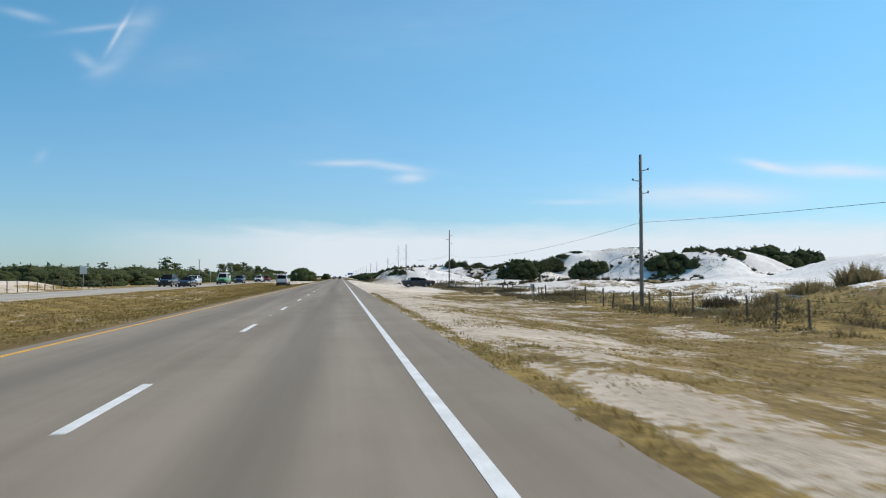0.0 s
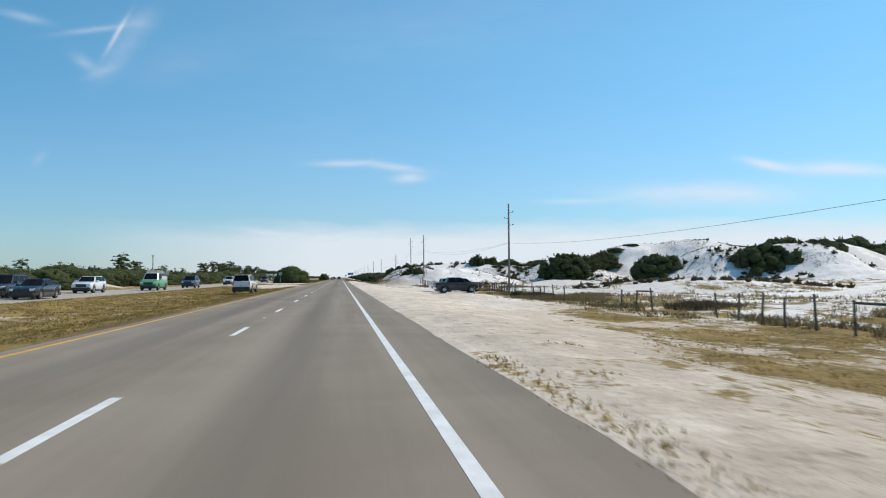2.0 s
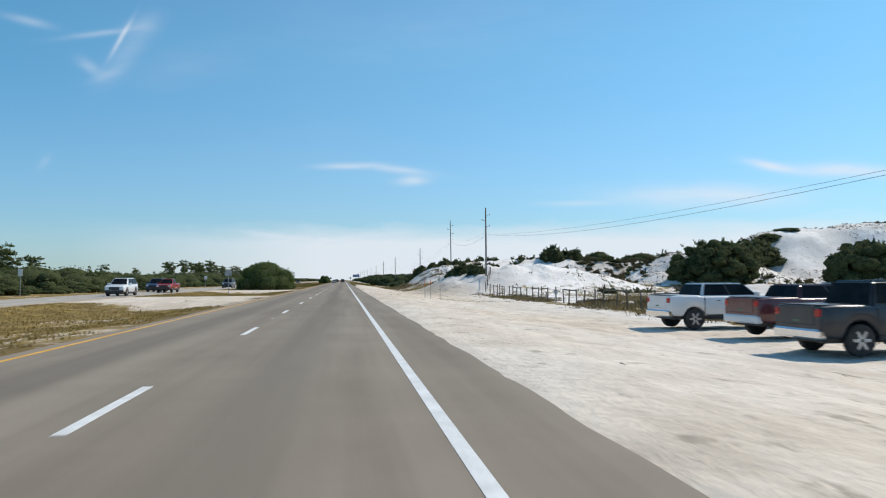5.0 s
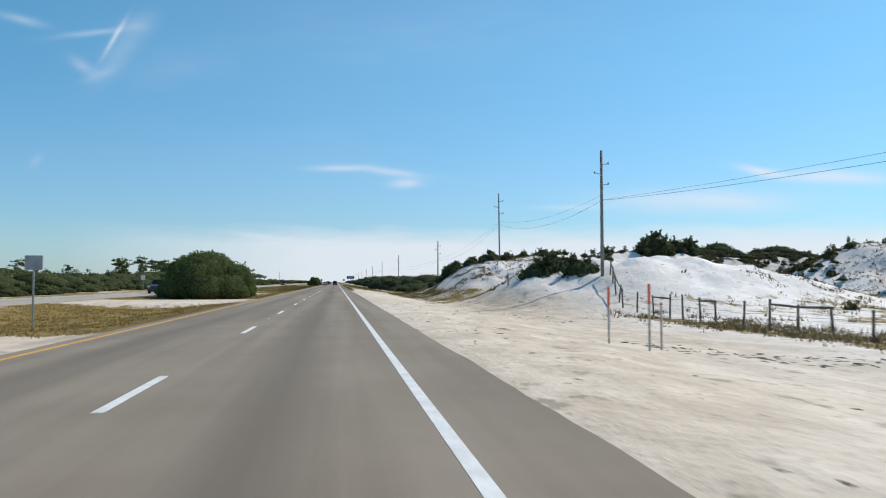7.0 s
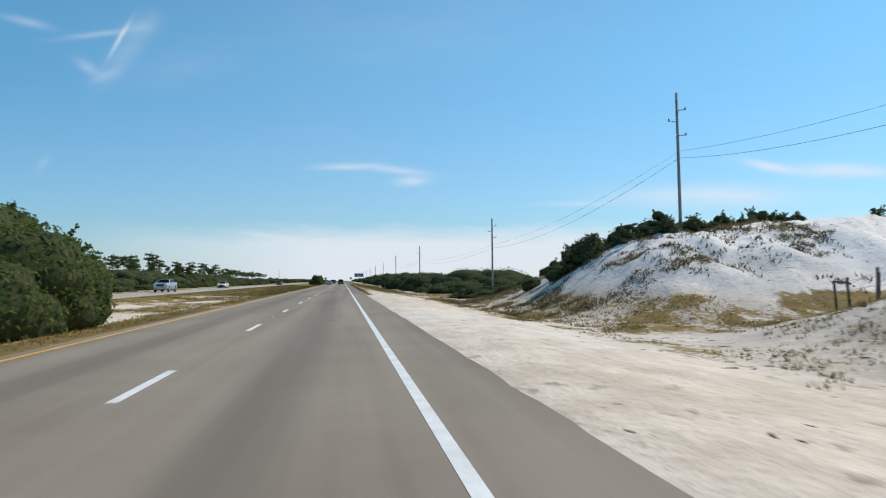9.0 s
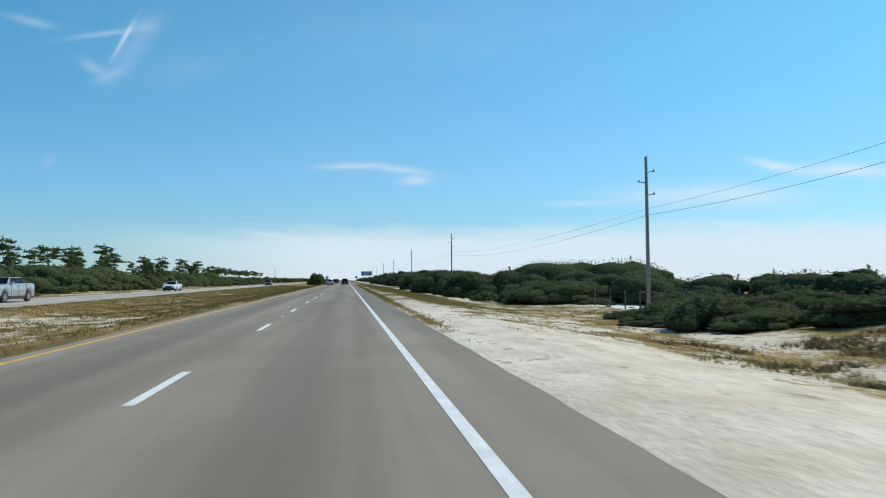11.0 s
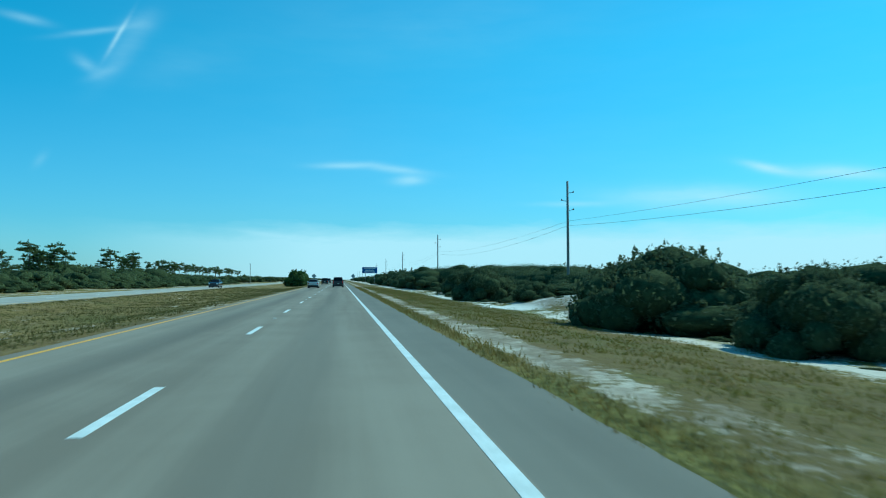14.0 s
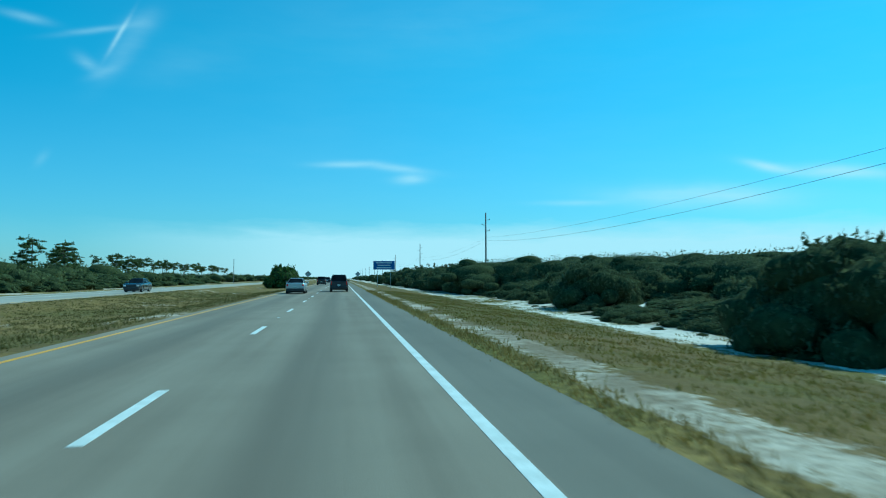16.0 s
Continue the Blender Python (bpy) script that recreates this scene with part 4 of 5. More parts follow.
# ---- grass and reeds ----
def blades(name, spots, height_of, per, material, label, seed, width=0.016, lean=0.8):
    """Tufts of thin blades at spots (n x 2 on the ground)."""
    rs = np.random.RandomState(seed)
    n = len(spots)
    p = np.repeat(spots, per, 0) + rs.normal(size=(n * per, 2)) * 0.13
    z = height(p[:, 0], p[:, 1])
    hh = np.repeat(height_of, per) * rs.uniform(0.5, 1.1, n * per)
    a = rs.rand(n * per) * math.tau
    ln = lean * hh * rs.rand(n * per)
    b = rs.rand(n * per) * math.tau
    w = width * rs.uniform(0.7, 1.6, n * per)
    base = np.stack([p[:, 0], p[:, 1], z - 0.02], -1)
    side = np.stack([np.cos(a) * w, np.sin(a) * w, np.zeros_like(w)], -1)
    tip = base + np.stack([np.cos(b) * ln, np.sin(b) * ln, hh], -1)
    verts = np.stack([base - side, base + side, tip], 1).reshape(-1, 3)
    me = bpy.data.meshes.new(name)
    m = len(verts) // 3
    me.vertices.add(len(verts))
    me.vertices.foreach_set("co", verts.ravel())
    me.loops.add(len(verts))
    me.loops.foreach_set("vertex_index", np.arange(len(verts)))
    me.polygons.add(m)
    me.polygons.foreach_set("loop_start", np.arange(0, m * 3, 3))
    me.update(calc_edges=True)
    me.materials.append(material)
    return tagged(new(name, me), label, "grass", kind="stuff")


def scatter(x0, x1, y0, y1, n, seed, need=0.45, most=2.0):
    rs = np.random.RandomState(seed)
    p = np.stack([rs.uniform(x0, x1, n), rs.uniform(y0, y1, n)], -1)
    g = cover(p[:, 0], p[:, 1])[0] + 0.5 * fbm(p[:, 0] / 1.3, p[:, 1] / 1.8)
    return p[(g > need) & (g < most)]


GRASS_DRY = leaves("dry_grass", (0.165, 0.115, 0.035), (0.31, 0.22, 0.07), (0.45, 0.36, 0.15))
GRASS_GREEN = leaves("green_grass", (0.10, 0.083, 0.018), (0.24, 0.19, 0.045), (0.38, 0.31, 0.09))
GRASS_OLIVE = leaves("olive_grass", (0.075, 0.062, 0.018), (0.16, 0.135, 0.042), (0.28, 0.235, 0.085))
med = scatter(-20, -7.9, 5, 480, 46000, 1)
old = med[:, 1] < 290
blades("median_grass", med[old], np.full(old.sum(), 0.12), 5, GRASS_DRY, "dry golden grass on the highway median", 2)
blades("median_grass", med[~old], np.full((~old).sum(), 0.12), 5, GRASS_OLIVE, "green and straw coloured grass on the median", 3)
ver = scatter(1.5, 17, 8, 470, 52000, 4, 0.5)
lush = (ver[:, 1] > 300)
blades("verge_grass", ver[~lush], np.full((~lush).sum(), 0.075), 7, GRASS_DRY, "sparse dry grass on the sandy verge", 5)
blades("verge_grass", ver[lush], np.full(lush.sum(), 0.10), 7, GRASS_GREEN, "short green grass on the verge", 6)
rs9 = np.random.RandomState(9)
edge = np.stack([1.5 + np.abs(rs9.normal(size=7000)) * (0.16), rs9.uniform(5, 470, 7000)], -1)
edge = edge[((edge[:, 1] < 62) | (edge[:, 1] > 285))]
blades("edge_grass", edge, rs9.uniform(0.04, 0.12, len(edge)) + 0.06 * (edge[:, 1] > 345), 4, GRASS_DRY, "straw coloured grass along the edge of the asphalt", 10, 0.014)
fen = np.stack([rs9.normal(size=12000) * 1.2 + 18.0, rs9.uniform(5, 212, 12000)], -1)
fen = fen[fbm(fen[:, 0] / 2.0, fen[:, 1] / 5.0) > -0.08]
fen = fen[(fen[:, 1] < 138) | (fen[:, 1] > 150)]
blades("fence_grass", fen[::2], rs9.uniform(0.12, 0.36, len(fen[::2])), 6, LEAF_BROWN, "tall brown grass along the fence line", 12, 0.02)
blades("fence_grass", fen[1::2], rs9.uniform(0.12, 0.42, len(fen[1::2])), 6, LEAF_DRY, "tall straw coloured grass along the fence line", 19, 0.02)
back = scatter(18.5, 70, 5, 235, 20000, 13, 0.42)
blades("dune_grass", back, rs9.uniform(0.15, 0.45, len(back)), 5, LEAF_DRY, "dry sea grass behind the fence", 14, 0.03)
crest = np.stack([rs9.uniform(10, 130, 26000), rs9.uniform(200, 268, 26000)], -1)
crest = crest[(fbm(crest[:, 0] / 7, crest[:, 1] / 7) > 0.04 + 0.12 * (crest[:, 0] < 36)) & (height(crest[:, 0], crest[:, 1]) > 0.6)]
blades("dune_tufts", crest, rs9.uniform(0.10, 0.32, len(crest)), 6, LEAF_BROWN, "sparse brown tufts on the white dune", 15, 0.035, 0.9)
slope = np.stack([rs9.uniform(6.5, 36, 16000), rs9.uniform(228, 284, 16000)], -1)
patchy = fbm(slope[:, 0] / 3.4 + 3, slope[:, 1] / 4.0)
slope = slope[patchy > -0.02 + 0.30 * rs9.rand(len(slope)) - 0.10 * ((slope[:, 0] < 15) & (slope[:, 1] > 254)) + 0.30 * (height(slope[:, 0], slope[:, 1]) > 0.9)]
half = np.arange(len(slope)) % 3
blades("slope_grass", slope[half > 0], rs9.uniform(0.05, 0.17, (half > 0).sum()), 7, LEAF_DRY, "dry grass tufts over the foot of the dune", 16, 0.022, 0.9)
blades("slope_grass", slope[half == 0], rs9.uniform(0.05, 0.18, (half == 0).sum()), 8, GRASS_GREEN, "olive grass tufts over the foot of the dune", 17, 0.022, 0.9)
face = np.stack([rs9.uniform(7.5, 25, 17000), rs9.uniform(249, 286, 17000)], -1)
face = face[fbm(face[:, 0] / 1.5 + 7, face[:, 1] / 1.8) > -0.02 + 0.22 * rs9.rand(len(face))]
blades("slope_tufts", face[::2], rs9.uniform(0.06, 0.24, len(face[::2])), 9, LEAF_BROWN, "brown grass tufts on the face of the dune", 20, 0.024, 0.9)
blades("slope_tufts", face[1::2], rs9.uniform(0.06, 0.26, len(face[1::2])), 9, LEAF_DRY, "straw coloured grass tufts on the face of the dune", 21, 0.024, 0.9)
verge2 = np.stack([rs9.uniform(1.6, 7.0, 9000), rs9.uniform(286, 470, 9000)], -1)
verge2 = verge2[(verge2[:, 0] < 2.0) | (verge2[:, 0] > 3.6)]
verge2 = verge2[fbm(verge2[:, 0] / 1.4, verge2[:, 1] / 3.0) > 0.0]
blades("verge_grass", verge2, rs9.uniform(0.04, 0.12, len(verge2)), 7, GRASS_DRY, "straw coloured grass on the sandy verge", 18, 0.014)


def reeds(x, y, w, h, n, seed, material=LEAF_DRY):
    rs = np.random.RandomState(seed)
    bm = bmesh.new()
    for i in range(n):
        a, q = rs.rand() * math.tau, math.sqrt(rs.rand()) * w
        px, py = q * math.cos(a), q * math.sin(a)
        hh, l = h * rs.uniform(0.5, 1.0) * (1 - 0.5 * (q / w) ** 2), rs.uniform(0.1, 0.4) * h
        b = rs.rand() * math.tau
        t = (px + l * math.cos(b), py + l * math.sin(b), hh)
        e = rs.rand() * math.tau
        s = 0.03
        m = ((px + t[0]) / 2 - 0.1 * l * math.cos(b), (py + t[1]) / 2 - 0.1 * l * math.sin(b), hh * 0.55)
        v = [bm.verts.new(c) for c in ((px - s * math.cos(e), py - s * math.sin(e), -0.1), (px + s * math.cos(e), py + s * math.sin(e), -0.1), (m[0] + s * math.cos(e), m[1] + s * math.sin(e), m[2]), (m[0] - s * math.cos(e), m[1] - s * math.sin(e), m[2]), t)]
        bm.faces.new(v[:4])
        bm.faces.new((v[3], v[2], v[4]))
    ob = part("dune_shrub", bm, material)
    ob.matrix_basis = pose(x, y, z_at(x, y))
    return tagged(ob, "brown twiggy dune shrub with bare stems behind the fence", "shrub", "dry shrubs behind the fence")


for i, (x, y, w, h, n) in enumerate([(25.5, 33, 1.1, 1.6, 420), (29.5, 36, 1.2, 1.9, 480), (23, 37, 1.0, 1.2, 300), (24, 44, 1.2, 1.1, 300), (33, 47, 1.8, 1.4, 500), (22, 72, 2.0, 1.2, 500), (26, 78, 2.2, 1.3, 600),
                                     (21, 90, 1.8, 1.3, 700), (20, 108, 1.6, 1.3, 700), (19.5, 122, 1.5, 1.4, 700), (24, 118, 1.8, 1.2, 700), (20, 146, 1.4, 1.0, 600), (21, 160, 1.6, 1.2, 700), (23, 172, 1.8, 1.3, 800), (26, 184, 2.0, 1.2, 800), (20, 178, 1.4, 1.1, 600), (29, 170, 2.0, 1.3, 800)]):
    reeds(x, y, w * (1.3 if i > 4 else 1.0), h * (0.5 if i > 4 else 0.9), n, 40 + i, LEAF_BROWN if i % 2 else LEAF_DRY)


# ---- poles and lines ----
def utility_pole(x, y, top, lean=0.0, arms=True, fat=1.0, label="tall grey utility pole with three insulator brackets"):
    z0 = z_at(x, y) - 0.4
    h = top - z0
    root = thing("utility_pole", pose(x, y, z0), label, "utility pole", "poles along the road")
    at = lambda z: (-lean * z / h, 0, z)
    part("shaft", tube(bmesh.new(), [at(0), at(h * 0.33), at(h * 0.66), at(h)], [0.14 * fat, 0.13 * fat, 0.115 * fat, 0.10 * fat], 12), POLE_GREY, root, smooth=True)
    if arms:
        for down, side in ((1.05, 1), (1.8, -1), (2.65, 1)):
            c = at(h - down)
            bm = bmesh.new()
            tube(bm, [(c[0] + 0.08 * side, 0, c[2] - 0.05), (c[0] + 0.56 * side, 0, c[2] + 0.02)], [0.035, 0.03], 8)
            bracket = part("bracket", bm, STEEL, root)
            bm = bmesh.new()
            tube(bm, [(c[0] + 0.55 * side, 0, c[2] - 0.02), (c[0] + 0.55 * side, 0, c[2] + 0.05), (c[0] + 0.55 * side, 0, c[2] + 0.11), (c[0] + 0.55 * side, 0, c[2] + 0.17)], [0.045, 0.075, 0.05, 0.03], 8)
            part("insulator", bm, POLE_GREY, bracket)
    return root


POLES = [(19.2, -42, 10.2, 0, 1), (19.4, 46.0, 9.9, 0, 1), (19.8, 135.2, 10.5, 0, 1), (19.3, 221.4, 11.7, 0, 1), (19.85, 258.5, 13.0, 0.10, 1), (19.6, 313.0, 9.9, 0, 1), (19.3, 403.3, 10.4, 0, 1), (19.5, 491.5, 11.0, 0, 1)]
POLES += [(19.6, 491.5 + 88 * k, 10.6, 0, 1) for k in range(1, 9)]
for x, y, top, lean, arms in POLES:
    utility_pole(x, y, top, lean, arms, 0.75 if lean else 1.0)


def span(a, b, sag, r=0.012):
    pts = [(a[0] + (b[0] - a[0]) * k / 16, a[1] + (b[1] - a[1]) * k / 16, a[2] + (b[2] - a[2]) * k / 16 - 4 * sag * (k / 16) * (1 - k / 16)) for k in range(17)]
    ob = part("power_line", tube(bmesh.new(), pts, [r] * 17, 5), WIRE)
    return tagged(ob, "thin dark power line hanging between poles", "cable", "power lines")


HANG = {-42: 5.1, 46.0: 4.7, 135.2: 4.9, 221.4: 3.9}      # how far under its top each pole carries the lower line
for p, q in zip(POLES[:9], POLES[1:10]):
    za, zb = p[2] - HANG.get(p[1], 4.1), q[2] - HANG.get(q[1], 4.1)
    span((p[0], p[1], za), (q[0], q[1], zb), 1.2, 0.010)
    if q[1] > 200:
        span((p[0] + 0.1, p[1], za + (0.05 if q[1] < 250 else 0.45)), (q[0] + 0.1, q[1], zb + (0.05 if q[1] < 250 else 0.45)), 0.85, 0.008)


# ---- vehicles ----
GLASS = Nodes("tinted_glass", 0.25)
GLASS.bsdf.inputs["Specular IOR Level"].default_value = 0.08
GLASS = GLASS.colour(GLASS.mix(GLASS.step(GLASS.noise(1.5), 0.3, 0.7), (0.006, 0.007, 0.009), (0.016, 0.018, 0.021)))
RUBBER = plain("tyre_rubber", (0.018, 0.018, 0.019), (0.045, 0.043, 0.04), 6.0, 0.85)
ALLOY = plain("alloy_rim", (0.42, 0.42, 0.43), (0.60, 0.60, 0.61), 5.0, 0.35, 0.8)
TRIM = plain("black_plastic_trim", (0.02, 0.02, 0.021), (0.05, 0.049, 0.047), 5.0, 0.6)
CHROME = plain("chrome", (0.65, 0.66, 0.67), (0.75, 0.76, 0.77), 8.0, 0.12, 1.0)
RED_LENS = plain("red_lens", (0.38, 0.012, 0.01), (0.55, 0.03, 0.02), 8.0, 0.15)
CLEAR_LENS = plain("clear_lens", (0.62, 0.63, 0.64), (0.78, 0.79, 0.80), 8.0, 0.10)
PLATE = plain("number_plate", (0.62, 0.63, 0.60), (0.74, 0.75, 0.72), 9.0, 0.4)
PLATE_INK = plain("plate_ink", (0.05, 0.14, 0.08), (0.08, 0.2, 0.1), 9.0, 0.5)
SIGN_PALE = plain("bleached_rail", (0.55, 0.54, 0.50), (0.68, 0.67, 0.62), 4.0, 0.6)
GOLD = plain("gold_decal", (0.38, 0.28, 0.05), (0.52, 0.39, 0.08), 3.0, 0.35)
GREEN_INK = plain("dark_green_decal", (0.02, 0.05, 0.03), (0.03, 0.08, 0.04), 3.0, 0.35)


def lathe(profile, axis_x, sides=20):
    """A turned body about the x axis: profile of (x, r)."""
    bm = bmesh.new()
    rings = [[bm.verts.new((axis_x + x, r * math.cos(k * math.tau / sides), r * math.sin(k * math.tau / sides))) for k in range(sides)] for x, r in profile]
    for a, b in zip(rings, rings[1:]):
        for k in range(sides):
            bm.faces.new((a[k], a[(k + 1) % sides], b[(k + 1) % sides], b[k]))
    bm.faces.new(rings[0])
    bm.faces.new(rings[-1])
    bmesh.ops.recalc_face_normals(bm, faces=list(bm.faces))
    return bm


def wheel(parent, x, y, r, out):
    """A wheel; out is +1 or -1, the side that shows its rim."""
    w = 0.12
    tyre = [(-w, r * 0.66), (-w, r * 0.93), (-w * 0.7, r), (w * 0.7, r), (w, r * 0.93), (w, r * 0.66)]
    hub = new("wheel")
    hub.parent = parent
    hub.matrix_basis = pose(x, y, r)
    part("tyre", lathe(tyre, 0), RUBBER, hub, smooth=False)
    bm = lathe([(-0.02, r * 0.67), (0.105 * out, r * 0.67), (0.11 * out, r * 0.60)] if out > 0 else [(0.02, r * 0.67), (-0.105, r * 0.67), (-0.11, r * 0.60)], 0)
    for k in range(6):
        a = k * math.tau / 6
        c, s = math.cos(a), math.sin(a)
        vs = []
        for px in (0.105 * out, 0.125 * out):
            for q, wd in ((r * 0.10, 0.05), (r * 0.62, 0.035)):
                vs += [bm.verts.new((px, q * c - wd * s, q * s + wd * c)), bm.verts.new((px, q * c + wd * s, q * s - wd * c))]
        bm.faces.new((vs[4], vs[5], vs[7], vs[6]))
        bm.faces.new((vs[0], vs[2], vs[6], vs[4]))
        bm.faces.new((vs[1], vs[3], vs[7], vs[5]))
    part("rim", bm, ALLOY, hub)
    part("hub_back", lathe([(0.098 * out, r * 0.58), (0.10 * out, r * 0.58)], 0), TRIM, hub)
    return hub


def quad(bm, pts, lift=0.004):
    v = [Vector(p) for p in pts]
    n = (v[1] - v[0]).cross(v[3] - v[0]).normalized()
    top = [bm.verts.new(p + n * lift) for p in v]
    low = [bm.verts.new(p - n * 0.012) for p in v]
    bm.faces.new(top)
    for k in range(4):
        bm.faces.new((low[k], low[(k + 1) % 4], top[(k + 1) % 4], top[k]))
    return bm


def lerp3(a, b, k):
    return tuple(a[i] + (b[i] - a[i]) * k for i in range(3))


def pane(name, parent, corners, u0, u1, v0, v1, material=None, lift=0.004):
    """A pane on a four-cornered face (low left, low right, high right, high left), as fractions of it."""
    a, b, c, d = corners
    f = lambda u, v: lerp3(lerp3(a, b, u), lerp3(d, c, u), v)
    return part(name, quad(bmesh.new(), [f(u0, v0), f(u1, v0), f(u1, v1), f(u0, v1)], lift), material or GLASS, parent)


def vehicle(name, m, body_mat, label, category, L, W, H, hood, belt, cab, wheels, r, roof_in=0.17, sill=0.30, deck=None, group="", bar=False, side_panes=3, tail="low", rack=False, bumper=None, nose_drop=0.16):
    """A road vehicle that faces +y. hood: height of the bonnet; belt: height under the windows; cab: y of the windscreen's foot and top, the rear
    window's top and foot; wheels: y of the front and rear axle; deck: height of the boot lid or the bed's rail behind the cab."""
    root = thing(name, m, label, category, group)
    h = L / 2
    deck = belt if deck is None else deck
    n = 56
    bm = bmesh.new()
    rings = []
    ws_foot, ws_top, rw_top, rw_foot = cab
    for i in range(n + 1):
        y = -h + L * i / n
        e = min(1.0, (h - abs(y)) / 0.55)
        w = W / 2 * (0.86 + 0.14 * math.sqrt(max(e, 0.0)) ** 0.9)
        zb = sill
        for yw in wheels:
            d = abs(y - yw)
            R = r * 1.20
            if d < R:
                zb = max(zb, r + math.sqrt(R * R - d * d) - 0.02)
        if y > ws_foot:
            k = (y - ws_foot) / (h - ws_foot)
            zt = belt + (hood - belt) * min(1, k * 1.5) - nose_drop * max(0, k - 0.72) / 0.28
        elif y < rw_foot:
            zt = deck - (0.05 * max(0, (rw_foot - y) / (h + rw_foot) - 0.7) / 0.3)
        else:
            zt = belt
        zb = min(zb, zt - 0.12)
        nose = 0.14 * (1 - e) if y > 0 else 0.05 * (1 - e)
        zb2 = max(zb, sill + nose)
        mid = zb2 + (zt - zb2) * 0.45
        prof = [(0.90 * w, zb2), (0.975 * w, zb2 + 0.06), (w, mid), (0.985 * w, zt - 0.10), (0.955 * w, zt - 0.03), (0.88 * w, zt)]
        ring = [bm.verts.new((x, y, z)) for x, z in prof] + [bm.verts.new((0, y, zt + 0.015))] + [bm.verts.new((-x, y, z)) for x, z in reversed(prof)]
        rings.append(ring)
    for a, b in zip(rings, rings[1:]):
        for k in range(len(a) - 1):
            bm.faces.new((a[k], b[k], b[k + 1], a[k + 1]))
        bm.faces.new((a[-1], b[-1], b[0], a[0]))
    bm.faces.new(rings[0])
    bm.faces.new(list(reversed(rings[-1])))
    bmesh.ops.recalc_face_normals(bm, faces=list(bm.faces))
    body = part("body", bm, body_mat, root, smooth=False)
    for f in body.data.polygons:
        f.use_smooth = abs(f.normal.y) < 0.8
    # cabin
    wb, wr = W / 2 * 0.90, W / 2 * 0.90 - roof_in
    z0, z1 = belt - 0.02, H
    P = {}
    for s in (-1, 1):
        P[s] = [(s * wb, ws_foot, z0), (s * wr, ws_top, z1), (s * wr, rw_top, z1), (s * wb, rw_foot, z0)]
    bm = bmesh.new()
    V = {s: [bm.verts.new(p) for p in P[s]] for s in P}
    bm.faces.new(V[1])
    bm.faces.new(list(reversed(V[-1])))
    for k in range(4):
        bm.faces.new((V[1][k], V[-1][k], V[-1][(k + 1) % 4], V[1][(k + 1) % 4]))
    bmesh.ops.recalc_face_normals(bm, faces=list(bm.faces))
    top_edges = [e for e in bm.edges if all(v.co.z > z1 - 0.01 for v in e.verts)] + [e for e in bm.edges if abs(e.verts[0].co.z - e.verts[1].co.z) > 0.2]
    bmesh.ops.bevel(bm, geom=top_edges, offset=0.09, segments=3, affect="EDGES")
    cabin = part("cabin", bm, body_mat, root)
    R, Lf = P[1], P[-1]
    pane("windshield", cabin, (R[0], Lf[0], Lf[1], R[1]), 0.07, 0.93, 0.08, 0.92)
    pane("rear_window", cabin, (Lf[3], R[3], R[2], Lf[2]), 0.05, 0.95, 0.07, 0.90)
    for s in (1, -1):
        q = P[s]
        side = (q[3], q[0], q[1], q[2]) if s > 0 else (q[0], q[3], q[2], q[1])
        edges = [0.06 + (0.90 / side_panes) * k for k in range(side_panes + 1)]
        pane("window_surround", cabin, side, 0.045, 0.955, 0.09, 0.91, TRIM)
        for k in range(side_panes):
            pane("side_window", cabin, side, edges[k], edges[k + 1] - 0.035, 0.12, 0.88, None, 0.009)
    # lamps, bumpers, mirrors
    zl = min(belt, hood) - 0.16
    for s in (1, -1):
        x0, x1 = sorted((s * (W / 2 * 0.86), s * (W / 2 * 0.56)))
        part("headlight", boxed(x0, x1, h - 0.10, h + 0.012, zl - 0.14, zl + 0.02, 0.02), CLEAR_LENS, root, "clear headlight")
        x0, x1 = sorted((s * (W / 2 * 0.875), s * (W / 2 * (0.68 if tail == "low" else 0.76))))
        zt = deck - 0.10 if tail == "low" else belt + 0.02
        part("tail_light", boxed(x0, x1, -h - 0.014, -h + 0.12, zt - (0.20 if tail == "low" else 0.42), zt, 0.02), RED_LENS, root, "red tail light")
        x0, x1 = sorted((s * W / 2 * 0.93, s * (W / 2 + 0.16)))
        part("mirror", boxed(x0, x1, ws_foot - 0.34, ws_foot - 0.20, belt - 0.02, belt + 0.15, 0.03), TRIM if bar else body_mat, root)
        for yw in wheels:
            wheel(root, s * (W / 2 - 0.135), yw, r, s)
        x0, x1 = sorted((s * W / 2 * 0.80, s * (W / 2 * 0.985)))
        part("side_skirt", boxed(x0, x1, wheels[1] + r * 1.25, wheels[0] - r * 1.25, sill - 0.06, sill + 0.08, 0.02), TRIM, root)
        for yd in ((ws_foot + rw_foot) / 2 + 0.28, (ws_foot + rw_foot) / 2 - 0.62):
            x0, x1 = sorted((s * (W / 2 - 0.02), s * (W / 2 + 0.022)))
            part("door_handle", boxed(x0, x1, yd - 0.10, yd + 0.08, belt - 0.20, belt - 0.165, 0.008), CHROME if tail == "low" else body_mat, root)
    part("front_bumper", boxed(-W / 2 * 0.88, W / 2 * 0.88, h - 0.16, h + 0.05, sill - 0.02, sill + 0.26, 0.05), bumper or TRIM, root)
    part("grille", boxed(-W / 2 * 0.5, W / 2 * 0.5, h - 0.05, h + 0.02, zl - 0.30, zl, 0.02), TRIM, root)
    part("rear_bumper", boxed(-W / 2 * 0.90, W / 2 * 0.90, -h - 0.07, -h + 0.2, sill - 0.02, sill + 0.25, 0.05), bumper or TRIM, root)
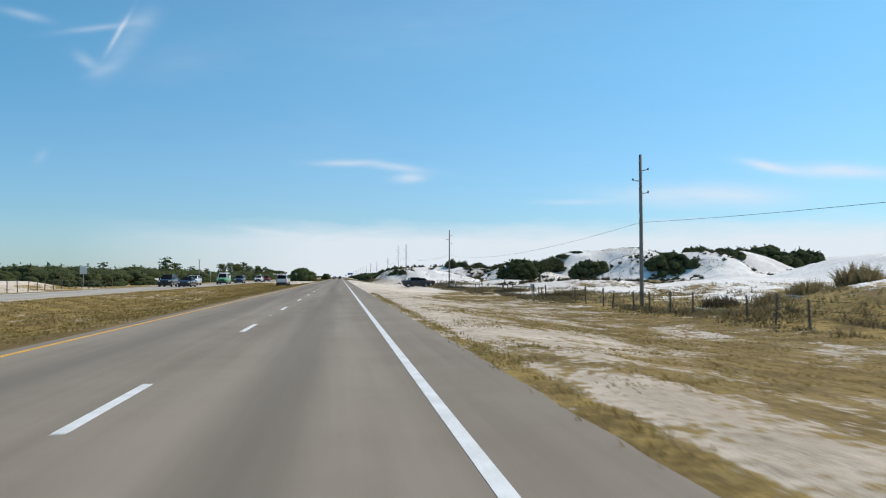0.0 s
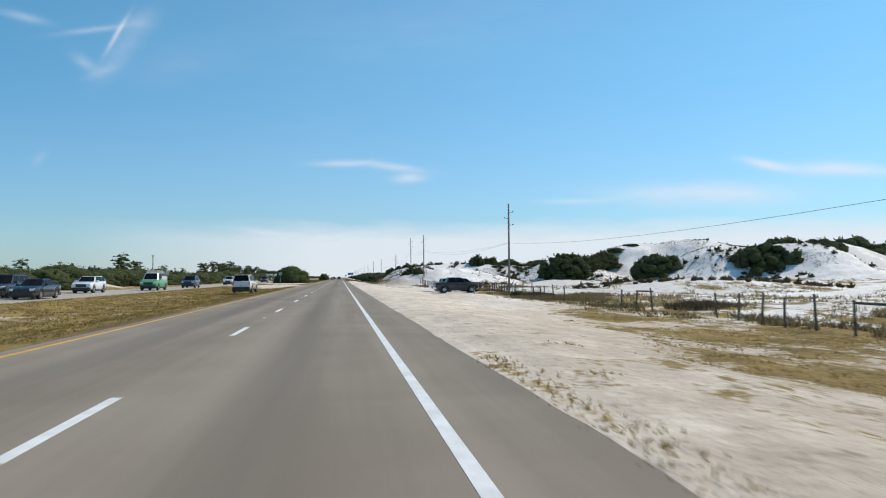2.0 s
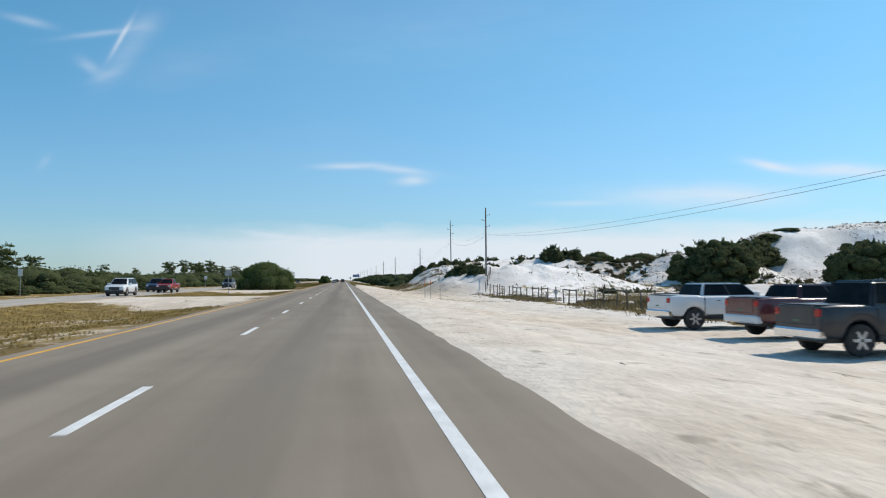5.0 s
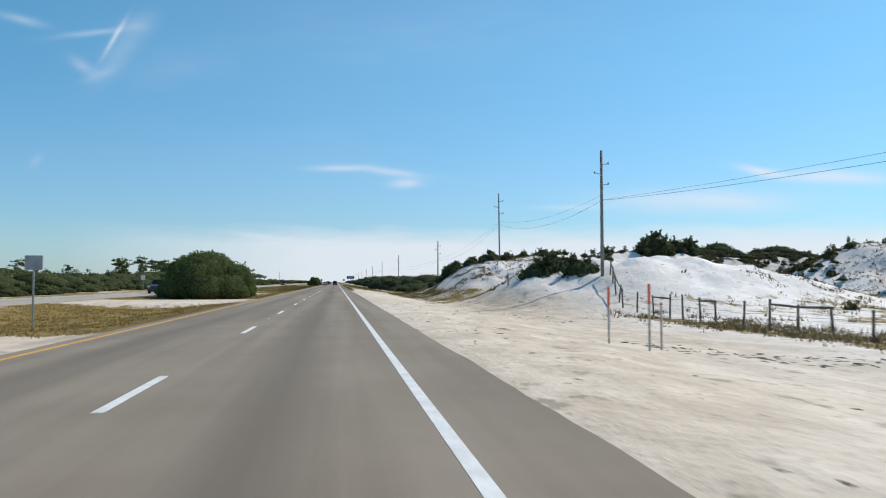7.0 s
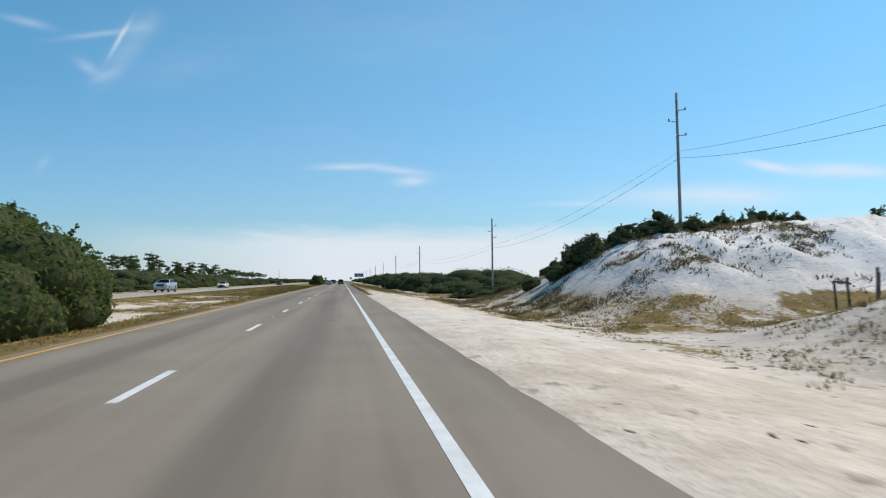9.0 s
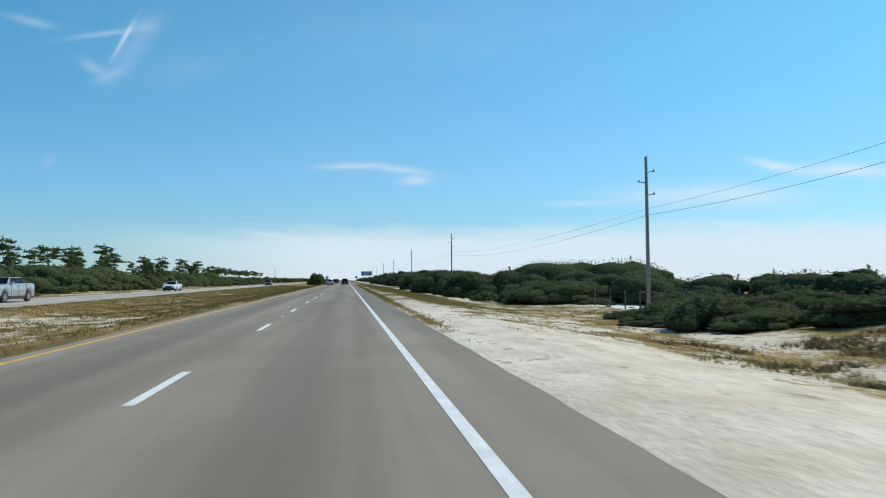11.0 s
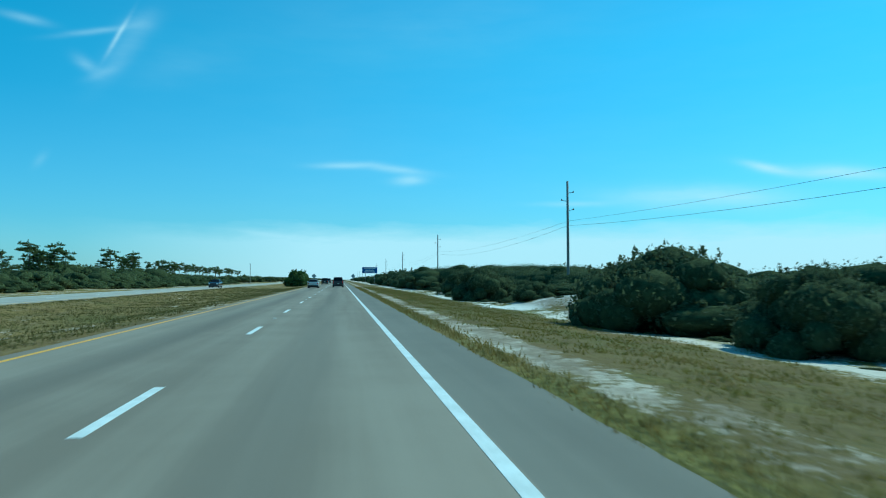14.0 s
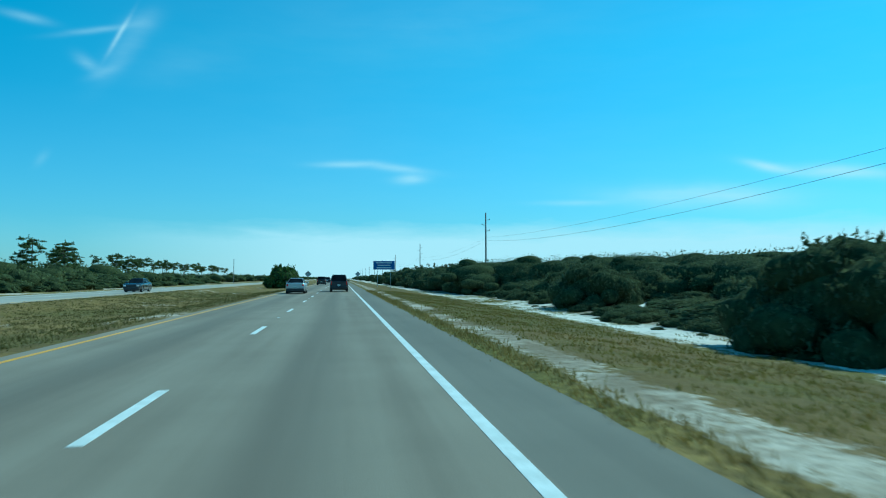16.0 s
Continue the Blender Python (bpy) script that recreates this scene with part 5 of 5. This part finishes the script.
    plate = part("number_plate", boxed(-0.155, 0.155, -h - 0.018, -h - 0.002, deck - 0.50, deck - 0.345), PLATE, root, "small pale number plate")
    part("plate_bar", boxed(-0.12, 0.12, -h - 0.023, -h - 0.017, deck - 0.45, deck - 0.395), PLATE_INK, plate)
    part("underbody", boxed(-W / 2 * 0.74, W / 2 * 0.74, -h + 0.3, h - 0.3, sill - 0.12, sill + 0.35), TRIM, root)
    if rack:
        for s in (1, -1):
            bm = bmesh.new()
            tube(bm, [(s * wr * 0.92, ws_top - 0.15, z1 + 0.0), (s * wr * 0.92, ws_top - 0.25, z1 + 0.06), (s * wr * 0.92, rw_top + 0.25, z1 + 0.06), (s * wr * 0.92, rw_top + 0.15, z1 + 0.0)], [0.018] * 4, 6)
            part("roof_rail", bm, TRIM, root)
    return root


def suv(m, mat, label, group="", **k):
    a = dict(L=4.85, W=1.94, H=1.76, hood=1.06, belt=1.12, cab=(1.05, 0.35, -2.05, -2.34), wheels=(1.48, -1.42), r=0.37, sill=0.32, tail="high", rack=True)
    a.update(k)
    return vehicle("suv", m, mat, label, "car", group=group, **a)


def sedan(m, mat, label, group="", **k):
    a = dict(L=4.75, W=1.82, H=1.45, hood=0.90, belt=0.96, cab=(0.95, 0.15, -1.05, -1.75), wheels=(1.40, -1.35), r=0.32, sill=0.25, deck=1.0, roof_in=0.22)
    a.update(k)
    return vehicle("sedan", m, mat, label, "car", group=group, **a)


def pickup(m, mat, label, group="", **k):
    a = dict(L=5.85, W=2.02, H=1.95, hood=1.27, belt=1.32, nose_drop=0.06, cab=(1.30, 0.62, -1.22, -1.42), wheels=(1.95, -1.72), r=0.42, sill=0.52, deck=1.36, side_panes=2, tail="low", bumper=CHROME)
    a.update(k)
    root = vehicle("pickup_truck", m, mat, label, "truck", group=group, **a)
    h, W, d = a["L"] / 2, a["W"], a["deck"]
    part("bed_floor", boxed(-W / 2 * 0.78, W / 2 * 0.78, -h + 0.10, a["cab"][3] - 0.10, d - 0.02, d + 0.006), TRIM, root, "dark bed cover")
    for sx in (1, -1):
        x0, x1 = sorted((sx * (W / 2 - 0.05), sx * (W / 2 + 0.05)))
        part("step_bar", boxed(x0, x1, a["wheels"][1] + 0.62, a["wheels"][0] - 0.62, a["sill"] - 0.14, a["sill"] - 0.07, 0.02), TRIM, root, "dark step bar")
        x0, x1 = sorted((sx * (W / 2 - 0.03), sx * (W / 2 + 0.006)))
        for yd in (a["cab"][0] - 0.25, (a["cab"][0] + a["cab"][3]) / 2 - 0.05, a["cab"][3] + 0.12):
            part("door_seam", boxed(x0, x1, yd - 0.009, yd + 0.009, a["sill"] + 0.12, a["belt"] - 0.05), TRIM, root)
    part("tailgate", boxed(-W / 2 * 0.66, W / 2 * 0.66, -h - 0.022, -h + 0.04, d - 0.52, d - 0.02, 0.02), mat, root)
    return root


WHITE = paint("white_car_paint", (0.72, 0.73, 0.74))
SILVER = paint("silver_car_paint", (0.46, 0.48, 0.50), 0.3, 0.5)
CHARCOAL = paint("charcoal_car_paint", (0.018, 0.021, 0.028), 0.35, 0.1, 0.25)
BLUE = paint("dark_blue_car_paint", (0.025, 0.055, 0.13), 0.3, 0.3)
NIGHT = paint("near_black_car_paint", (0.012, 0.013, 0.018))
SLATE = paint("slate_blue_car_paint", (0.06, 0.08, 0.105), 0.3, 0.3)
RED = paint("red_car_paint", (0.36, 0.025, 0.02))
MAROON = paint("maroon_car_paint", (0.10, 0.02, 0.025))
VAN_GREEN = paint("green_car_paint", (0.07, 0.33, 0.12), 0.4)


def ground_pose(x, y, rz=0.0):
    return pose(x, y, z_at(x, y) + 0.0, 0, 0, rz)


# parked on the median: a patrol car
patrol = suv(pose(-11.3, 129.4, z_at(-11.0, 129.2) + 0.12, 0, 0, -2), WHITE, "white patrol SUV with gold side stripe parked on the median", L=5.3, W=2.03, H=1.93, hood=1.16, belt=1.24, cab=(1.10, 0.42, -2.30, -2.58), wheels=(1.60, -1.52), r=0.42, sill=0.40)
for s in (1, -1):
    bm = bmesh.new()
    x = s * 1.022
    pts = [(-0.9, 1.02), (-0.1, 1.06), (0.75, 0.88), (0.95, 0.66), (0.3, 0.70), (-0.35, 0.86)]
    a = [bm.verts.new((x, y, z)) for y, z in pts]
    b = [bm.verts.new((x - s * 0.03, y, z)) for y, z in pts]
    bm.faces.new(a if s > 0 else list(reversed(a)))
    for k in range(6):
        bm.faces.new((a[k], a[(k + 1) % 6], b[(k + 1) % 6], b[k]))
    part("side_stripe", bm, GOLD, patrol, "gold side stripe")
    x0, x1 = sorted((s * 0.99, s * 1.026))
    part("side_stripe", boxed(x0, x1, -0.9, 1.5, 1.145, 1.175), GREEN_INK, patrol, "thin dark green stripe")
# black lower bumper, carried down to 0.16 to stand for the shade beneath
part("valance_and_shade", boxed(-0.92, 0.92, -2.735, -2.30, 0.16, 0.54, 0.06), TRIM, patrol, "dark lower bumper, drawn down to stand for the shade beneath")
part("roof_spoiler", boxed(-0.72, 0.72, -2.46, -2.2, 1.90, 1.955, 0.02), WHITE, patrol)
part("brake_light", boxed(-0.42, 0.42, -2.475, -2.445, 1.905, 1.94), RED_LENS, patrol, "long red brake light under the roof edge")

# trucks parked on the sand
pickup(pose(13.75, 139.2, z_at(13.75, 139.2) + 0.02, 0, 0, -88), CHARCOAL, "dark grey crew cab pickup truck parked on the sand", "trucks parked on the sand", L=5.6, H=1.96, hood=1.20, belt=1.30, deck=1.33, cab=(1.30, 0.52, -1.12, -1.32), wheels=(1.85, -1.68), sill=0.46)
pickup(pose(15.2, 144.2, z_at(15.2, 144.2) + 0.02, 0, 0, -86), MAROON, "maroon and white pickup truck parked on the sand", "trucks parked on the sand", bumper=WHITE, H=1.78)
pickup(pose(14.5, 149.3, z_at(14.5, 149.3) + 0.02, 0, 0, -86), WHITE, "white pickup truck parked on the sand", "trucks parked on the sand", L=5.6, H=1.84)

# traffic on this side
suv(pose(-1.65, 467.5, 0), CHARCOAL, "dark grey SUV driving in the lane beside the shoulder", "traffic ahead", L=4.7, W=1.93, H=1.80)
sedan(pose(-5.6, 459.0, 0), SILVER, "silver sedan driving in the lane beside the median", "traffic ahead")
suv(pose(-5.5, 541.0, 0), NIGHT, "black SUV far ahead on the road", "traffic ahead")
suv(pose(-1.9, 585.0, 0), NIGHT, "black SUV far ahead on the road", "traffic ahead", H=1.9)
suv(pose(-5.5, 600.0, 0), SLATE, "dark SUV far ahead on the road", "traffic ahead")

# oncoming traffic
ON = "oncoming traffic"
suv(pose(-25.9, 107.0, 0, 0, 0, 180), NIGHT, "black SUV on the oncoming carriageway", ON)
sedan(pose(-22.6, 104.0, 0, 0, 0, 180), NIGHT, "dark sedan on the oncoming carriageway", ON)
suv(pose(-25.8, 124.5, 0, 0, 0, 180), WHITE, "white crossover on the oncoming carriageway", ON, H=1.66, L=4.7)
suv(pose(-22.8, 158.0, 0, 0, 0, 180), BLUE, "dark blue SUV on the oncoming carriageway", ON)
van = vehicle("van", pose(-23.0, 138.0, 0, 0, 0, 180), VAN_GREEN, "green and white van with a ladder rack on the oncoming carriageway", "van", 5.4, 2.0, 2.08, 1.12, 1.24, (1.75, 1.05, -2.45, -2.62), (1.80, -1.55), 0.37, group=ON, tail="high", rack=False, sill=0.36)
for sx in (1, -1):
    x0, x1 = sorted((sx * 0.885, sx * 0.925))
    part("side_panel", boxed(x0, x1, -2.3, 0.15, 1.26, 1.70, 0.02), WHITE, van, "white upper side panel")
part("roof_panel", boxed(-0.72, 0.72, -2.40, 0.95, 2.075, 2.12, 0.02), WHITE, van, "white roof")
for yy in (-1.9, -0.6, 0.6):
    part("rack_bar", boxed(-0.80, 0.80, yy - 0.03, yy + 0.03, 2.12, 2.26, 0.01), STEEL, van)
for piece_of in van.children:
    if piece_of.name.startswith("cabin"):
        piece_of.data.materials[0] = WHITE
for xx in (-0.45, 0.1, 0.55):
    part("ladder_rail", boxed(xx - 0.035, xx + 0.035, -2.3, 0.9, 2.26, 2.33, 0.01), SIGN_PALE, van, "pale ladder rail")
pickup(pose(-22.7, 213.5, 0, 0, 0, 180), RED, "red pickup truck on the oncoming carriageway", ON, L=5.0, W=1.85, H=1.70, hood=1.05, belt=1.10, deck=1.12, sill=0.42, cab=(1.10, 0.42, -0.55, -0.75), wheels=(1.55, -1.40), r=0.37, bumper=TRIM)
suv(pose(-26.0, 221.5, 0, 0, 0, 180), BLUE, "dark blue SUV on the oncoming carriageway", ON)
suv(pose(-23.0, 262.0, 0, 0, 0, 180), SLATE, "dark blue SUV on the oncoming carriageway", ON)
pickup(pose(-25.6, 321.0, 0, 0, 0, 180), SILVER, "silver pickup truck on the oncoming carriageway", ON, H=1.82, sill=0.40)
sedan(pose(-26.4, 374.0, 0, 0, 0, 180), WHITE, "white sedan on the oncoming carriageway", ON)
sedan(pose(-23.0, 470.0, 0, 0, 0, 180), NIGHT, "dark sedan far off on the oncoming carriageway", ON)
suv(pose(-23.0, 196.0, 0, 0, 0, 180), WHITE, "white SUV on the oncoming carriageway", ON)


# ---- fences ----
POST_BM = bmesh.new()
tube(POST_BM, [(0, 0, -0.4), (0.01, 0, 0.5), (0, 0.01, 1.28), (0, 0.01, 1.31)], [0.058, 0.055, 0.052, 0.035], 7)


def fence(spots, label, rails=(), wires=(0.35, 0.75, 1.12), seed=1):
    """A fence along spots on the ground: posts, wires between all of them, wooden rails between those named."""
    rs = np.random.RandomState(seed)
    x0, y0 = spots[0]
    root = thing("fence", pose(x0, y0, 0), label, "fence", "fences along the dunes")
    tops = []
    first = None
    for x, y in spots:
        z = z_at(x, y)
        m = pose(x - x0, y - y0, z, rs.uniform(-4, 4), rs.uniform(-5, 5), rs.uniform(0, 360)) @ Matrix.Diagonal((1, 1, rs.uniform(0.86, 1.08), 1))
        if first is None:
            first = part("post", POST_BM.copy(), WOOD, root)
            first.matrix_basis = m
        else:
            piece("post", first.data, root, m)
        tops.append((x - x0, y - y0, z))
    for hz in wires:
        bm = bmesh.new()
        tube(bm, [(x, y, z + hz) for x, y, z in tops], [0.006] * len(tops), 4)
        part("wire", bm, WIRE, root)
    for k in rails:
        a, b = tops[k], tops[k + 1]
        bm = bmesh.new()
        tube(bm, [(a[0], a[1], a[2] + 1.16), ((a[0] + b[0]) / 2, (a[1] + b[1]) / 2, (a[2] + b[2]) / 2 + 1.17), (b[0], b[1], b[2] + 1.16)], [0.05, 0.05, 0.045], 6)
        part("rail", bm, WOOD, root)
    return root


fr = np.random.RandomState(77)
line = [(17.0 + 0.35 * math.sin(k * 0.8) + fr.uniform(-0.1, 0.1), -2 + 2.05 * k + fr.uniform(-0.25, 0.25)) for k in range(66) if k in (31, 32, 33, 40, 41) or fr.rand() > 0.3]
fence(line, "weathered wooden post and wire fence along the sand", rails=(20, 21, 28), seed=3)
line = [(16.8 + 0.02 * k * k * 0.05 + fr.uniform(-0.2, 0.2), 146 + 2.05 * k + fr.uniform(-0.25, 0.25)) for k in range(33)]
line += [(17.6 + 0.55 * k, 213.5 + 1.9 * k) for k in range(5)]
fence(line, "weathered post and rail fence climbing the dune", rails=(6, 9, 10, 14, 15, 18, 20, 23, 24, 27, 30, 33, 34, 35, 36), seed=4)
line = [(15.6 + 0.9 * k + fr.uniform(-0.2, 0.2), 236.5 + 2.1 * k) for k in range(3)] + [(18.5 + 2.4 * k, 243 + 0.6 * k) for k in range(9)]
fence(line, "weathered post and wire fence across the dune", rails=(2,), seed=5)
line = [(-35.5 + fr.uniform(-0.1, 0.1), 72 + 2.4 * k) for k in range(18)]
fence(line, "wooden post fence in front of the white sand bank", seed=6)
line = [(17.5 + fr.uniform(-0.2, 0.2), 298 + 2.8 * k) for k in range(8)]
fence(line, "weathered post fence by the scrub", rails=(1, 3), seed=7)
# a short closed row of posts where the parked trucks stand
line = [(17.6 + 0.3 * k, 136.6 - 0.1 * k + fr.uniform(-0.1, 0.1)) for k in range(11)]
fence(line, "closely set wooden posts with a rail beside the parked trucks", rails=(2, 3, 4, 5, 6, 7), wires=(), seed=8)


def bollard(x, y, hgt, mat_low, label, mat_top=None):
    root = thing("boundary_post", ground_pose(x, y, 0), label, "post", "posts by the parking ground")
    part("post", tube(bmesh.new(), [(0, 0, -0.3), (0, 0, hgt * 0.55)], [0.075, 0.075], 8), mat_low, root)
    part("upper_post", tube(bmesh.new(), [(0, 0, hgt * 0.55), (0, 0, hgt), (0, 0, hgt + 0.02)], [0.06, 0.055, 0.03], 8), mat_top or WOOD, root)
    return root


for x, y, hg in ((19.5, 130.8, 1.35), (20.6, 131.6, 1.3), (21.6, 131.2, 1.5), (15.2, 134.2, 0.95), (18.1, 187.0, 0.8)):
    bollard(x, y, hg, WOOD_PALE, "short wooden post with a bleached lower half")


bollard(13.2, 227.0, 1.1, WOOD_PALE, "pale wooden post beside the bush on the dune", WOOD_PALE)


# ---- signs ----
ORANGE = plain("faded_orange_sheeting", (0.62, 0.10, 0.04), (0.74, 0.16, 0.06), 5.0, 0.5)
SIGN_BACK = plain("bare_aluminium", (0.30, 0.31, 0.32), (0.42, 0.43, 0.44), 3.0, 0.5, 0.5)
SIGN_BLUE = plain("blue_sign_sheeting", (0.02, 0.085, 0.30), (0.03, 0.11, 0.36), 2.0, 0.4)
SIGN_WHITE = plain("white_sign_sheeting", (0.66, 0.66, 0.64), (0.76, 0.76, 0.74), 3.0, 0.45)
SIGN_INK = plain("sign_lettering", (0.10, 0.10, 0.10), (0.16, 0.16, 0.16), 6.0, 0.5)


def marker_post(x, y, hgt, top, label):
    root = thing("marker_post", ground_pose(x, y), label, "marker post", "orange-topped marker posts")
    part("post", boxed(-0.03, 0.03, -0.015, 0.015, -0.3, hgt * (1 - top), 0.008), WOOD_PALE, root)
    part("tip", boxed(-0.034, 0.034, -0.019, 0.019, hgt * (1 - top), hgt, 0.008), ORANGE, root, "faded orange tip")
    return root


marker_post(6.95, 186.6, 1.75, 0.30, "tall thin marker post with an orange tip standing in the sand")
marker_post(6.65, 188.6, 1.6, 0.34, "tall thin marker post with an orange tip standing in the sand")
marker_post(8.05, 188.2, 1.35, 0.06, "pale marker post standing in the sand")


def board_sign(x, y, z_low, w, hgt, posts, face, label, rows=0, ink=None, back=False, rz=0.0, cat="road sign", group=""):
    root = thing("road_sign", ground_pose(x, y, rz), label, cat, group)
    b = z_low
    part("panel", boxed(-w / 2, w / 2, -0.012, 0.012, b, b + hgt, 0.006), face, root)
    for k in range(posts):
        px = 0 if posts == 1 else -w * 0.3 + w * 0.6 * k / (posts - 1)
        part("sign_post", boxed(px - 0.035, px + 0.035, 0.013, 0.07, -0.3, b + hgt * 0.92, 0.006), STEEL, root)
    for k in range(rows):
        z = b + hgt * (1 - (k + 0.75) / (rows + 0.5))
        wk = w * (0.74, 0.6, 0.68, 0.5)[k % 4] / 2
        part("text_bar", boxed(-wk, wk, -0.017, -0.011, z - hgt * 0.06, z + hgt * 0.06), ink, root)
    return root


board_sign(-13.4, 200.5, 2.33, 0.68, 0.60, 1, SIGN_BACK, "bare metal back of a road sign on the median", rz=4)
board_sign(-36.5, 104, 2.1, 0.95, 1.1, 1, SIGN_WHITE, "pale sign on a post across the highway", rz=0)
board_sign(-33.5, 295, 2.0, 0.7, 0.8, 1, SIGN_WHITE, "pale sign on a post across the highway")
board_sign(-38.0, 209, 2.4, 0.5, 0.8, 1, SIGN_WHITE, "pale sign on a post across the highway")
board_sign(5.5, 506, 3.05, 3.5, 1.4, 2, SIGN_BLUE, "large blue roadside information board on two posts", 3, SIGN_WHITE)
board_sign(17.2, 66.0, 0.95, 0.42, 0.5, 1, SIGN_WHITE, "small white notice on the fence line", 3, SIGN_INK, cat="notice")
board_sign(17.05, 180.5, 0.72, 0.36, 0.38, 1, SIGN_WHITE, "small white notice on the fence line", 3, SIGN_INK, cat="notice")


def diamond_sign(x, y, z):
    root = thing("warning_sign", ground_pose(x, y), "dark back of a diamond warning sign beside the road", "road sign", "warning signs")
    part("panel", boxed(-0.55, 0.55, -0.012, 0.012, -0.55, 0.55, 0.02), SIGN_BACK, root).matrix_basis = pose(0, 0, z, 0, 45, 0)
    part("sign_post", boxed(-0.04, 0.04, 0.013, 0.07, -0.3, z + 0.5), STEEL, root)


diamond_sign(3.2, 592, 2.5)
diamond_sign(-9.2, 560, 2.5)


def light_mast(x, y, hgt):
    root = thing("utility_pole", ground_pose(x, y), "thin pale pole beyond the oncoming carriageway", "utility pole", "poles across the highway")
    part("shaft", tube(bmesh.new(), [(0, 0, -0.3), (0, 0, hgt)], [0.13, 0.09], 10), POLE_GREY, root)
    part("cap", boxed(-0.3, 0.3, -0.12, 0.12, hgt, hgt + 0.14, 0.03), STEEL, root)


for x, y, hg in ((-41.5, 211, 6.4), (-38, 640, 8.0)):
    light_mast(x, y, hg)


# ---- litter on the sand ----
CLOD = plain("dark_weathered_litter", (0.12, 0.095, 0.07), (0.24, 0.195, 0.145), 9.0, 0.95)


def litter(name, spots, size, label, seed):
    """Small broken lumps and sticks strewn on the ground."""
    rs = np.random.RandomState(seed)
    bv, bf = BALLS[0]
    verts, faces = [], []
    for x, y in spots:
        s = size * rs.uniform(0.4, 1.5) * np.array([rs.uniform(0.8, 5.0), rs.uniform(0.4, 1.0), rs.uniform(0.2, 0.6)])
        a = rs.rand() * math.tau
        w = bv * s * (1 + 0.45 * rs.normal(size=(len(bv), 1)))
        w = np.stack([w[:, 0] * math.cos(a) - w[:, 1] * math.sin(a), w[:, 0] * math.sin(a) + w[:, 1] * math.cos(a), w[:, 2]], -1) + (x, y, z_at(x, y))
        faces += (bf + len(verts)).tolist()
        verts += w.tolist()
    me = bpy.data.meshes.new(name)
    me.from_pydata(verts, [], faces)
    me.materials.append(CLOD)
    return tagged(new(name, me), label, "litter", kind="stuff")


lr = np.random.RandomState(31)
ridge = [(8 + 6 * k / 130 + lr.normal() * 0.5, 190 - 5 * k / 130 + lr.normal() * 0.8) for k in range(130)]
litter("sand_litter", ridge, 0.045, "broken crusts of dark sand thrown up by wheels", 34)
strew = [(1.5 + abs(lr.normal()) * 1.6, lr.uniform(172, 226)) for k in range(150)] + [(lr.uniform(2, 15), lr.uniform(60, 235)) for k in range(300)]
litter("sand_litter", strew, 0.018, "dark bits of broken asphalt and driftwood on the sand", 32)
toe = [(lr.uniform(6, 30), lr.uniform(204, 262)) for k in range(1300)] + [(lr.uniform(6, 22), lr.uniform(255, 286)) for k in range(500)]
litter("dune_litter", toe, 0.028, "dead roots and stems scattered over the dune slope", 33)
for k in range(16):
    x, y = (8.5 + 1.6 * (k % 4), 13 + 2.2 * (k % 3), 12.0 + 0.9 * (k % 5))[k % 3], (238, 224, 250)[k % 3] + 2.3 * (k // 3) + lr.uniform(-1, 1)
    a, step = lr.uniform(-0.9, 0.9), lr.uniform(0.2, 0.45)
    pts = []
    for j in range(5):
        pts.append((x, y, z_at(x, y) + 0.01 + 0.05 * lr.rand() * (j % 2)))
        a += lr.normal() * 0.35
        x, y = x + step * math.cos(a), y + step * math.sin(a)
    r = lr.uniform(0.008, 0.018)
    tagged(part("driftwood", tube(bmesh.new(), pts, [r, r * 0.9, r * 0.8, r * 0.6, r * 0.3], 6), WOOD), "dark dead branch lying on the sand slope", "branch", "dead branches on the dune")
